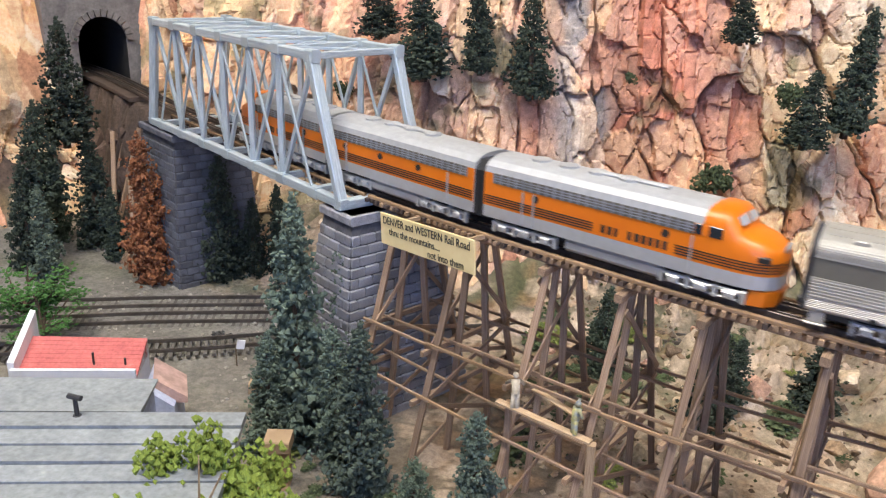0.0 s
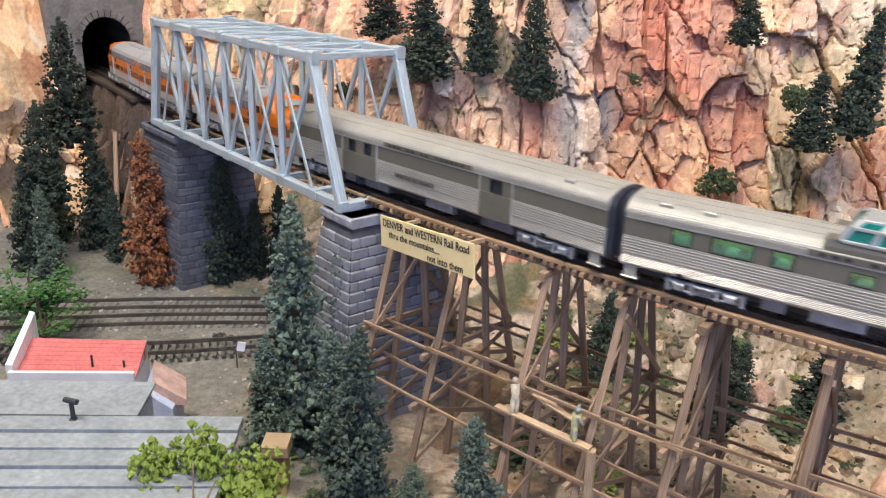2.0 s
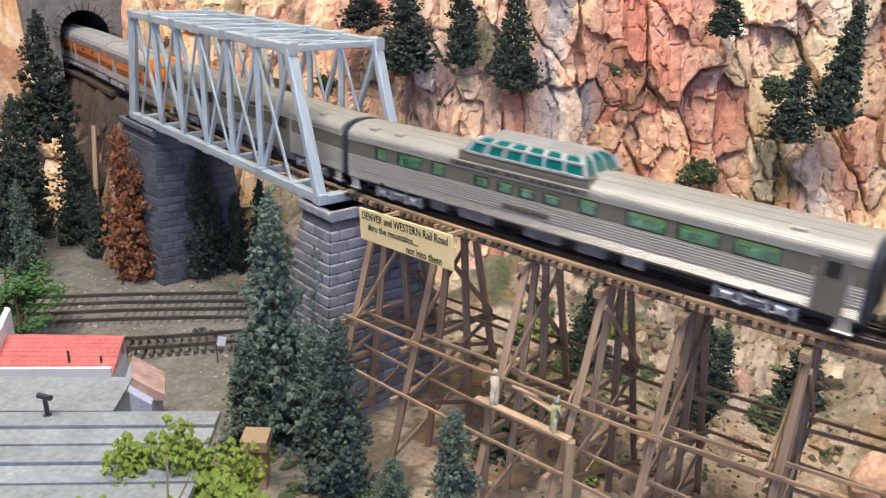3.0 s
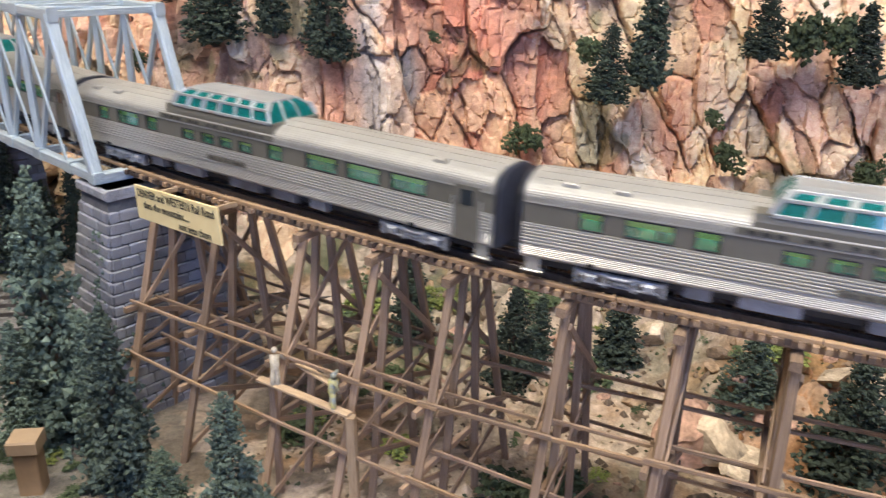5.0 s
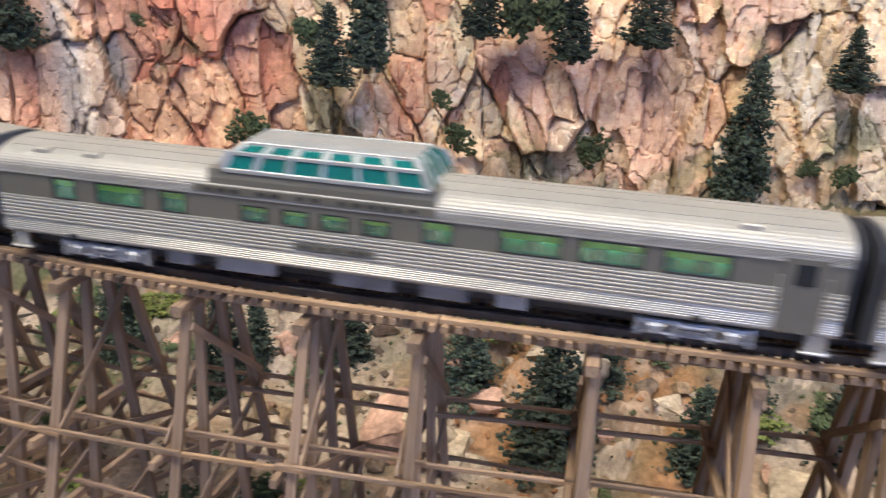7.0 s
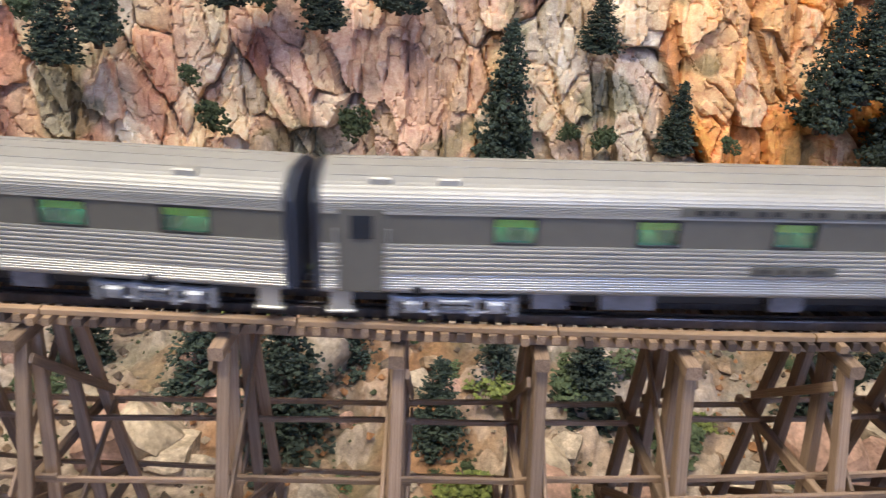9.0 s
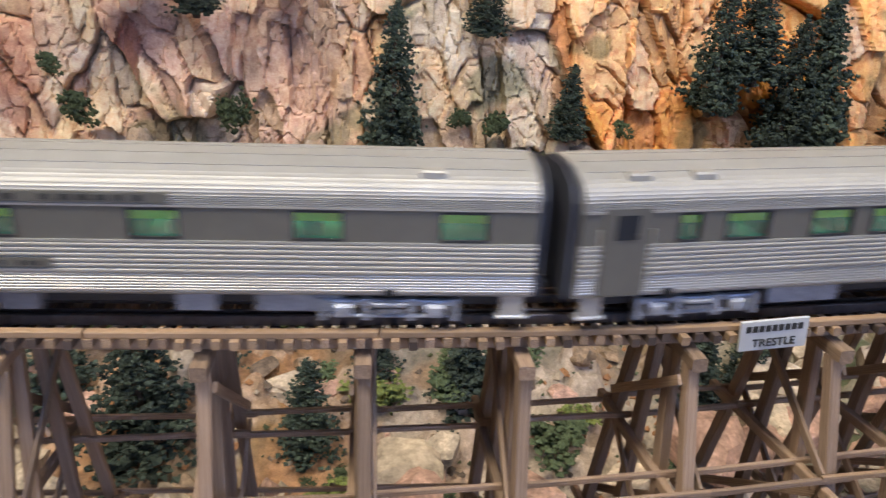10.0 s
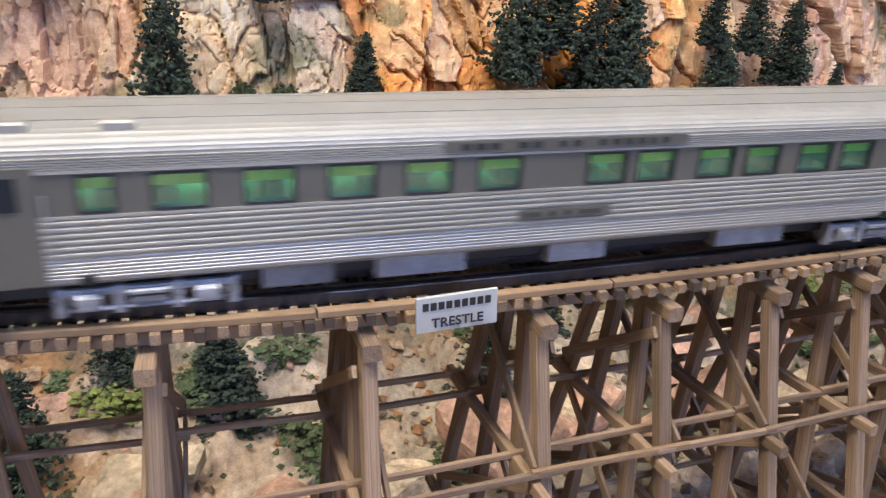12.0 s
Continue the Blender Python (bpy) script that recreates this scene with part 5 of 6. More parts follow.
    add_trucks(car, (-L2 * 0.66, L2 * 0.60), LOCO_TRUCK_SIDE, 1.15)
    for f in (0.2, 0.34, 0.48, 0.62):
        bm = bmesh.new()
        x = back + f * (cab - back)
        disc(bm, 0, -0.0008, 0.0008, 0, 0.0052, 16)
        bmesh.ops.transform(bm, matrix=pose(x, 0, 0.0434, 90), verts=bm.verts)
        part("roof_fan", bm, LOCO_ROOF, car)
    bm = bmesh.new()
    box(bm, -0.02, 0.02, -0.0022, 0.0022, 0.0430, 0.0446, 0.0005)
    part("roof_hatch", bm, LOCO_ROOF, car)
    return car


LO, HI = 0.0250, 0.0327
def row(fractions, w, lo=LO, hi=HI):
    return [(f, w, lo, hi) for f in fractions]


DOME_WINDOWS = row((0.095, 0.245), 0.0095) + row((0.172,), 0.0185) + row((0.350, 0.402, 0.450, 0.500), 0.0095, 0.0250, 0.0308) + row((0.572,), 0.0100) + row((0.677, 0.764, 0.852), 0.0200)


def stock():
    """The cars in order, each with the place of its middle along the line at the clip's start."""
    joints = [3.345, 3.475, 3.612, 3.782, 4.049, 4.350, 4.656, 4.957, 5.257, 5.541, 5.8145, 6.081, 6.365]
    cars = [loco("diesel_locomotive", "orange and silver lead diesel locomotive, nose first", 0.128, True), loco("booster_locomotive", "orange and silver cabless booster unit with louvres", 0.132, False), loco("diesel_locomotive", "orange and silver streamlined diesel with rounded nose", 0.158, True)]
    gap = 0.0085
    cars.append(coach("silver baggage car with sliding doors and few windows", 0.269 - gap, row((0.262, 0.320), 0.0062) + row((0.73,), 0.0085), "baggage_car", (), plate=(0.38, 0.66), lower=(0.42, 0.55), solid=True, panels=((0.225, 0.355), (0.685, 0.775))))
    dome = coach("silver ribbed dome car with teal glazing", 0.301 - gap, DOME_WINDOWS, "dome_car", (0.958,), dome=(0.313, 0.560), plate=(0.275, 0.57), lower=(0.40, 0.50))
    cars.append(dome)
    for k in range(3):
        cars.append(copy_thing(dome, Matrix()))
    cars.append(coach("silver ribbed dormitory car with blank band and few windows", 0.284 - gap, row((0.166,), 0.0085, 0.0285, 0.0318) + row((0.522, 0.649, 0.775, 0.902,), 0.0140), doors=(0.373,), plate=(0.36, 0.62)))
    cars.append(coach("silver ribbed sleeping car with six square teal windows", 0.2735 - gap, row((0.200, 0.350, 0.497, 0.644, 0.793, 0.930,), 0.0122), doors=(0.041,), plate=(0.37, 0.66), lower=(0.455, 0.55)))
    cars.append(coach("silver ribbed coach with a long row of bright teal windows", 0.2665 - gap, row((0.114,), 0.0065) + row((0.178, 0.275, 0.346, 0.420, 0.491, 0.565, 0.636, 0.710, 0.783,), 0.0126) + row((0.863, 0.934,), 0.0065), doors=(0.046,), plate=(0.37, 0.66), lower=(0.45, 0.56)))
    cars.append(coach("silver ribbed dining car with pale blinds in its windows", 0.284 - gap, row((0.112,), 0.0070) + row((0.168, 0.233, 0.296, 0.359, 0.421, 0.522, 0.572, 0.636, 0.688, 0.750, 0.801,), 0.0108), doors=(0.051,), plate=(0.37, 0.60), lower=(0.44, 0.53)))
    return [(c, (a + b) / 2 - (0.003 if k == 2 else 0.0), b - a) for k, (c, a, b) in enumerate(zip(cars, joints, joints[1:]))]


def run(t):
    """How far the train has run after t seconds: it slows a little after eight seconds."""
    return 0.1765 * min(t, 8.0) + 0.157 * max(0.0, t - 8.0)


TRAIN = stock()


def car_pose(s, length, flip=False):
    a, b = on(s - 0.35 * length), on(s + 0.35 * length)
    c = (a + b) / 2
    return pose(c[0], c[1], RAILTOP, 0, 0, math.degrees(math.atan2(b[1] - a[1], b[0] - a[0])) + (180 if flip else 0))


def motions():
    """The train runs steadily towards the tunnel."""
    for k, (car, s, length) in enumerate(TRAIN):
        walk(car, [(t * 0.5, car_pose(s - run(t * 0.5), length, k == 0)) for t in range(25)])


# ---- trees, rocks and shrubs ----
def clump(bm, c, size, rng, flat=0.6, out=None):
    """A small uneven eight-faced tuft."""
    r = lambda: size * rng.uniform(0.65, 1.3)
    vs = [bm.verts.new(Vector(c) + Vector(o)) for o in ((r(), rng.uniform(-.3, .3) * size, rng.uniform(-.3, .3) * size), (-r(), 0, rng.uniform(-.4, .4) * size), (0, r(), rng.uniform(-.4, .4) * size), (0, -r(), 0), (rng.uniform(-.3, .3) * size, 0, r() * flat), (0, 0, -r() * flat))]
    for f in ((0, 2, 4), (2, 1, 4), (1, 3, 4), (3, 0, 4), (2, 0, 5), (1, 2, 5), (3, 1, 5), (0, 3, 5)):
        bm.faces.new([vs[i] for i in f])


def stick(bm, a, b, r0, r1, n=6):
    a, b = Vector(a), Vector(b)
    d = (b - a).normalized()
    s = d.cross(Vector((0.31, 0.2, 0.9))).normalized()
    u = d.cross(s)
    rings = [[bm.verts.new(p + (s * math.cos(2 * math.pi * k / n) + u * math.sin(2 * math.pi * k / n)) * r) for k in range(n)] for p, r in ((a, r0), (b, r1))]
    for k in range(n):
        bm.faces.new((rings[0][k], rings[0][(k + 1) % n], rings[1][(k + 1) % n], rings[1][k]))
    bm.faces.new(rings[1])


def tuft(bm, c, size, rng):
    """A small six-faced sprig of foam at a chance angle."""
    q = Matrix.Rotation(rng.uniform(0, 6.28), 3, "Z") @ Matrix.Rotation(rng.uniform(-1.2, 1.2), 3, "X")
    r = lambda: size * rng.uniform(0.6, 1.35)
    vs = [bm.verts.new(Vector(c) + q @ Vector(o)) for o in ((r(), 0, 0), (-0.5 * r(), 0.85 * r(), 0), (-0.5 * r(), -0.85 * r(), 0), (0, 0, r()), (0, 0, -r()))]
    for f in ((0, 1, 3), (1, 2, 3), (2, 0, 3), (1, 0, 4), (2, 1, 4), (0, 2, 4)):
        bm.faces.new([vs[i] for i in f])


def conifer(seed, material, radius, label, ragged=0.35, count=2500):
    """A bottle-brush spruce one unit high, its foot at the origin."""
    rng = random.Random(seed)
    tree = empty("conifer", label=label, category="tree", group="conifers")
    bm = bmesh.new()
    stick(bm, (0, 0, -0.06), (0.01, 0, 0.5), 0.028, 0.018)
    stick(bm, (0.01, 0, 0.5), (0, 0, 0.98), 0.018, 0.004)
    part("trunk", bm, BARK, tree)
    bm = bmesh.new()
    boughs = []
    for k in range(95):
        h = 0.03 + 0.93 * (k / 95) ** 1.12
        a = k * 2.4 + rng.uniform(-0.5, 0.5)
        lim = 0.80 * radius * (1 - h) ** 0.72 * (0.62 + 0.38 * min(1, h / 0.15)) + 0.012
        boughs.append((h, a, lim * rng.uniform(1 - ragged * 0.9, 1 + ragged * 0.45)))
    for k in range(count):
        h, a, reach = rng.choice(boughs)
        f = rng.uniform(0.12, 1.0) ** 0.6
        wide = 0.030 + 0.05 * (1 - h)
        r = reach * f
        x, y = r * math.cos(a) + rng.gauss(0, wide * 0.42), r * math.sin(a) + rng.gauss(0, wide * 0.42)
        tuft(bm, (x, y, h - 0.22 * r + rng.gauss(0, 0.016)), (0.008 + 0.010 * (1 - h)) * rng.uniform(0.7, 1.5), rng)
    for k in range(30):
        tuft(bm, (rng.gauss(0, 0.008), rng.gauss(0, 0.008), rng.uniform(0.90, 1.0)), 0.012, rng)
    part("crown", bm, material, tree)
    return tree


def leafy(seed, material, label, spread=0.45, count=700, bare=True, leaf=(0.014, 0.030)):
    """A broad-leaved tree one unit high with visible limbs."""
    rng = random.Random(seed)
    tree = empty("leafy_tree", label=label, category="tree", group="leafy trees")
    bm = bmesh.new()
    stick(bm, (0, 0, -0.05), (0.02, 0, 0.38), 0.035, 0.024)
    tips = []
    for k in range(13):
        a, up = rng.uniform(0, 6.28), rng.uniform(0.28, 0.42)
        mid = Vector((math.cos(a) * spread * 0.5, math.sin(a) * spread * 0.5, up + rng.uniform(0.15, 0.3)))
        tip = mid + Vector((math.cos(a + rng.uniform(-.6, .6)) * spread * 0.4, math.sin(a) * spread * 0.4, rng.uniform(0.05, 0.28)))
        stick(bm, (0.02, 0, up), mid, 0.018, 0.011)
        stick(bm, mid, tip, 0.011, 0.004)
        tips += [mid, tip]
    stick(bm, (0.02, 0, 0.36), (0.10, 0, 1.0), 0.022, 0.004)
    stick(bm, (0.07, 0, 0.74), (0.24, 0.02, 0.92), 0.012, 0.004)
    part("trunk", bm, BARK if not bare else WOOD_PALE, tree)
    bm = bmesh.new()
    for k in range(count):
        t = rng.choice(tips)
        o = Vector((rng.gauss(0, 1), rng.gauss(0, 1), rng.gauss(0, 0.6))) * spread * 0.135
        clump(bm, t + o, rng.uniform(*leaf), rng, 0.7)
    part("crown", bm, material, tree)
    return tree


def shrub_mesh(seed, count=330):
    """A ragged tuft of several uneven lobes."""
    rng = random.Random(seed)
    bm = bmesh.new()
    lobes = [(rng.uniform(-0.3, 0.3), rng.uniform(-0.3, 0.3), rng.uniform(0.08, 0.36), rng.uniform(0.14, 0.30)) for _ in range(7)]
    for k in range(count):
        x, y, z, r = rng.choice(lobes)
        o = Vector((rng.gauss(0, 1), rng.gauss(0, 1), rng.gauss(0, 0.8))).normalized() * r * rng.uniform(0.5, 1.1)
        clump(bm, (x + o.x, y + o.y, max(0.0, z + o.z)), rng.uniform(0.028, 0.075), rng, 0.8)
    return shared_mesh("shrub", bm, [LIMESHRUB if seed == 4 else SHRUB])


def rock_mesh(seed, material, sharp=0.30):
    rng = random.Random(seed)
    bm = bmesh.new()
    bmesh.ops.create_icosphere(bm, subdivisions=3, radius=0.5)
    cuts = [(Vector((rng.gauss(0, 1), rng.gauss(0, 1), rng.gauss(0, 1))).normalized(), rng.uniform(0.16, 0.40)) for _ in range(15)]
    for v in bm.verts:
        for n, d in cuts:
            k = v.co.dot(n) - d
            if k > 0:
                v.co -= n * k
        v.co += Vector((rng.uniform(-1, 1), rng.uniform(-1, 1), rng.uniform(-1, 1))) * 0.010
    return shared_mesh("boulder", bm, [material])


def place_conifers():
    kinds = {
        "d": [conifer(k, NEEDLE, r, "dark green bottle-brush spruce on the rocky slope", ragged=g) for k, r, g in ((1, 0.23, 0.3), (2, 0.19, 0.4), (3, 0.28, 0.35))],
        "b": [conifer(k, NEEDLE_BLUE, r, "blue-green bottle-brush spruce beside the trestle", ragged=g) for k, r, g in ((4, 0.20, 0.45), (5, 0.24, 0.45))],
        "f": [conifer(6, FROST, 0.27, "small frosted pale-tipped conifer below the trestle", ragged=0.4)],
        "r": [conifer(7, RUSTNEEDLE, 0.27, "dead rust-brown conifer beside the stone abutment", ragged=0.5)],
    }
    used = {}
    front = [("b", -0.141, 0.370, 0.058, 0.163), ("b", -0.124, 0.412, 0.058, 0.124), ("b", -0.083, 0.336, 0.058, 0.112), ("b", -0.006, 0.305, 0.056, 0.088), ("f", -0.040, 0.302, 0.056, 0.060), ("b", -0.152, 0.352, 0.058, 0.085), ("b", -0.105, 0.356, 0.058, 0.092), ("r", -0.382, 0.552, 0.058, 0.140), ("d", -0.329, 0.577, 0.058, 0.120), ("d", -0.280, 0.600, 0.058, 0.092), ("d", -0.305, 0.590, 0.058, 0.080), ("d", -0.492, 0.608, 0.060, 0.118), ("d", -0.540, 0.600, 0.060, 0.098), ("d", -0.505, 0.550, 0.111, 0.105), ("b", -0.473, 0.517, 0.058, 0.090), ("d", -0.510, 0.530, 0.058, 0.105), ("d", -0.450, 0.580, 0.058, 0.075)]
    middle = [("d", 0.303, 0.419, 0.060, 0.085, 0.048), ("d", 0.378, 0.402, 0.061, 0.058, 0.031), ("d", 0.460, 0.402, 0.066, 0.060, 0.048), ("d", 0.416, 0.430, 0.072, 0.045, 0.032), ("d", 0.108, 0.484, 0.050, 0.084, 0.038), ("d", 0.182, 0.531, 0.050, 0.060, 0.046), ("d", 0.260, 0.468, 0.064, 0.056, 0.042), ("d", 0.339, 0.4485, 0.073, 0.055, 0.036), ("d", 0.583, 0.384, 0.064, 0.058, 0.036), ("d", 0.625, 0.392, 0.064, 0.050, 0.034), ("d", 0.030, 0.530, 0.055, 0.075, 0.036), ("d", 0.125, 0.510, 0.052, 0.062, 0.032)]
    high = [("d", -0.201, 0.651, 0.284, 0.055), ("d", -0.152, 0.628, 0.255, 0.078), ("d", -0.103, 0.631, 0.264, 0.080), ("d", -0.060, 0.634, 0.246, 0.085), ("d", 0.159, 0.662, 0.220, 0.060), ("d", 0.188, 0.664, 0.234, 0.095), ("d", -0.512, 0.600, 0.167, 0.118), ("d", 0.275, 0.672, 0.258, 0.055), ("d", 0.343, 0.660, 0.244, 0.060), ("d", 0.395, 0.648, 0.258, 0.055), ("d", 0.470, 0.622, 0.152, 0.106), ("d", 0.596, 0.594, 0.164, 0.054), ("d", 0.701, 0.577, 0.186, 0.090), ("d", 0.732, 0.572, 0.208, 0.075)]
    right = [("d", 0.790, 0.560, 0.152, 0.126), ("d", 0.760, 0.566, 0.158, 0.098), ("d", 0.920, 0.530, 0.186, 0.062), ("d", 0.969, 0.520, 0.164, 0.038), ("d", 0.868, 0.543, 0.162, 0.060), ("d", 0.889, 0.540, 0.208, 0.050), ("d", 0.855, 0.548, 0.212, 0.046), ("d", 0.536, 0.612, 0.236, 0.045), ("d", 0.10, 0.668, 0.296, 0.045)]
    rng = random.Random(21)
    for kind, x, y, z, h, *across in front + middle + [(*q, q[4] * (0.62 if q[4] < 0.08 else 0.42)) for q in high + right]:
        k = used.get(kind, 0)
        used[kind] = k + 1
        pool = kinds[kind]
        src = pool[k % len(pool)]
        w = across[0] * 2.7 if across else h * rng.uniform(0.90, 1.15) * (1.3 if h < 0.07 else 1.0)
        m = Matrix.Translation((x, y, z)) @ pose(0, 0, 0, rng.uniform(-3, 3), rng.uniform(-3, 3), rng.uniform(0, 360)) @ Matrix.Diagonal((w, w, h, 1))
        if k < len(pool):
            src.matrix_world = m
        else:
            new_tree = copy_thing(src, Matrix())
            new_tree.matrix_basis = m


def place_leafy():
    a = leafy(31, LEAF, "yellow-green leafy tree with bare pale branches", 0.62, 5200, leaf=(0.016, 0.034))
    a.matrix_world = Matrix.Translation((-0.100, 0.201, 0.050)) @ pose(0, 0, 0, 0, 0, 20) @ Matrix.Diagonal((0.058, 0.058, 0.117, 1))
    b = leafy(32, GREENLEAF, "bright green leafy tree beside the red-roofed building", 0.5, 800, False)
    b.matrix_world = Matrix.Translation((-0.405, 0.422, 0.058)) @ Matrix.Diagonal((0.075, 0.075, 0.062, 1))
    c = copy_thing(b, Matrix())
    c.matrix_basis = Matrix.Translation((-0.375, 0.405, 0.058)) @ pose(0, 0, 0, 0, 0, 140) @ Matrix.Diagonal((0.06, 0.06, 0.045, 1))
    shrubs = [shrub_mesh(k) for k in range(5)]
    rng = random.Random(77)
    spots = [(0.097, 0.668, 0.172, 0.040), (0.265, 0.668, 0.170, 0.034), (0.362, 0.652, 0.165, 0.036), (0.249, 0.672, 0.203, 0.022), (0.30, 0.672, 0.258, 0.050), (0.325, 0.668, 0.262, 0.045), (-0.235, 0.655, 0.225, 0.026), (0.02, 0.668, 0.258, 0.014), (0.145, 0.668, 0.25, 0.03), (0.52, 0.615, 0.17, 0.022), (0.545, 0.61, 0.165, 0.028), (0.64, 0.59, 0.165, 0.02)]
    for x, y, z, w in spots:
        sh = mesh_part("shrub", rng.choice(shrubs[:4]), None, Matrix.Translation((x, y, z)) @ pose(0, 0, 0, 20, 0, rng.uniform(-30, 30)) @ Matrix.Diagonal((w * 0.9, w * 0.6, w * 1.3, 1)))
        tagged(sh, label="mossy green scrub clinging to the rock wall", category="shrub", group="shrubs")
    for k in range(130):
        x = rng.uniform(-0.04, 0.88)
        y = rng.uniform(0.36, 0.62) - 0.10 * max(0, x - 0.3)
        w = rng.choice((rng.uniform(0.010, 0.024), rng.uniform(0.016, 0.040)))
        if 0.55 < x < 0.74 and y < 0.41:
            w *= 0.4
        sh = mesh_part("shrub", rng.choice(shrubs), None, Matrix.Translation((x, y, float(ground_height(np.array([x]), np.array([y]))[0][0]) - 0.002)) @ pose(0, 0, 0, 0, 0, rng.uniform(0, 360)) @ Matrix.Diagonal((w, w, w * 0.7, 1)))
        tagged(sh, label="low green moss shrub on the gorge floor", category="shrub", group="shrubs")
    for k in range(26):
        x, y = rng.uniform(-0.17, 0.0), rng.uniform(0.28, 0.35)
        w = rng.uniform(0.010, 0.024)
        sh = mesh_part("shrub", rng.choice(shrubs), None, Matrix.Translation((x, y, GROUND - 0.001)) @ pose(0, 0, 0, 0, 0, rng.uniform(0, 360)) @ Matrix.Diagonal((w, w, w * 0.6, 1)))
        tagged(sh, label="low green moss shrub beside the trestle foot", category="shrub", group="shrubs")


def place_rocks():
    tones = [mat("rubble_" + n, c, 0.9, second=tuple(v * 0.42 for v in c), scale=3.2, grain=0.7, bump=0.7, vary=0.22, third=t) for n, c, t in (("cream", (0.56, 0.44, 0.31), (0.66, 0.55, 0.42)), ("pink", (0.50, 0.30, 0.215), (0.60, 0.42, 0.32)), ("tan", (0.34, 0.23, 0.14), (0.44, 0.31, 0.2)), ("brown", (0.20, 0.14, 0.095), (0.3, 0.21, 0.14)))]
    meshes = [rock_mesh(40 + k, tones[k % 4]) for k in range(16)]
    rng = random.Random(9)
    for k in range(270):
        x = rng.uniform(-0.02, 0.85)
        line = float(np.interp(x, LINE[:, 0], LINE[:, 1]))
        y = rng.uniform(line - 0.03, line + 0.30)
        big = k < 46
        w = rng.uniform(0.020, 0.042) if big else rng.choice((rng.uniform(0.006, 0.012), rng.uniform(0.010, 0.022)))
        if big:
            y = rng.uniform(line + 0.07, line + 0.28)
        me = rng.choice([m for q, m in enumerate(meshes) if q % 4 < 2]) if big else rng.choice(meshes)
        z = float(ground_height(np.array([x]), np.array([y]))[0][0])
        b = mesh_part("boulder", me, None, Matrix.Translation((x, y, z + w * (0.06 if big else 0.10))) @ pose(0, 0, 0, rng.uniform(-30, 30), rng.uniform(-30, 30), rng.uniform(0, 360)) @ Matrix.Diagonal((w * rng.uniform(0.8, 1.3), w, w * rng.uniform(0.6, 1.1), 1)))
        tagged(b, label=("large cream and pink" if big else "small tan broken") + " plaster boulder on the gorge floor", category="rock", group="boulders")
    heaps = [(0.58, 0.345, 4), (0.615, 0.360, 5), (0.65, 0.372, 5), (0.69, 0.352, 5), (0.70, 0.39, 4), (0.745, 0.355, 4), (0.231, 0.424, 4), (0.33, 0.455, 4), (0.42, 0.36, 4)]
    for hx, hy, count in heaps:
        for k in range(count):
            x, y, w = hx + rng.gauss(0, 0.016), hy + rng.gauss(0, 0.014), rng.uniform(0.020, 0.056)
            z = float(ground_height(np.array([x]), np.array([y]))[0][0])
            b = mesh_part("boulder", rng.choice([m for q, m in enumerate(meshes) if q % 4 == rng.choice((0, 0, 1))]), None, Matrix.Translation((x, y, z + w * 0.22)) @ pose(0, 0, 0, rng.uniform(-40, 40), rng.uniform(-40, 40), rng.uniform(0, 360)) @ Matrix.Diagonal((w * rng.uniform(0.8, 1.3), w, w * rng.uniform(0.7, 1.2), 1)))
            tagged(b, label="large cream and pink plaster boulder heaped below the trestle", category="rock", group="boulders")
    dark = mat("dark_bank_stone", (0.13, 0.085, 0.065), 0.95, second=(0.06, 0.04, 0.032), scale=3.2, grain=0.7, bump=0.7, vary=0.3, third=(0.22, 0.15, 0.115))
    rough = [rock_mesh(80 + k, dark) for k in range(5)]
    for k in range(46):
        x = rng.uniform(-0.585, -0.385)
        y = float(np.interp(x, LINE[:, 0], LINE[:, 1])) - rng.uniform(0.030, 0.066)
        w = rng.uniform(0.016, 0.042)
        z = float(ground_height(np.array([x]), np.array([y]))[0][0])
        b = mesh_part("boulder", rng.choice(rough), None, Matrix.Translation((x, y, z - w * 0.1)) @ pose(0, 0, 0, rng.uniform(-60, 60), rng.uniform(-60, 60), rng.uniform(0, 360)) @ Matrix.Diagonal((w, w * 0.8, w * rng.uniform(0.8, 1.5), 1)))
        tagged(b, label="dark brown rough rock in the railway bank", category="rock", group="bank rocks")
    for x, dx, z in ((-0.50, 0.022, 0.185), (-0.468, 0.018, 0.18), (-0.455, -0.02, 0.176), (-0.425, 0.015, 0.178), (-0.44, 0.03, 0.13), (-0.405, -0.025, 0.14)):
        y = float(np.interp(x, LINE[:, 0], LINE[:, 1]))
        p = empty("timber_prop", label="weathered timber prop leaning on the rocky bank", category="timber", group="timber props")
        beam("timber", (x, y - 0.078, GROUND), (x + dx, y - 0.040, z), 0.0042, 0.0042, WOOD, p)


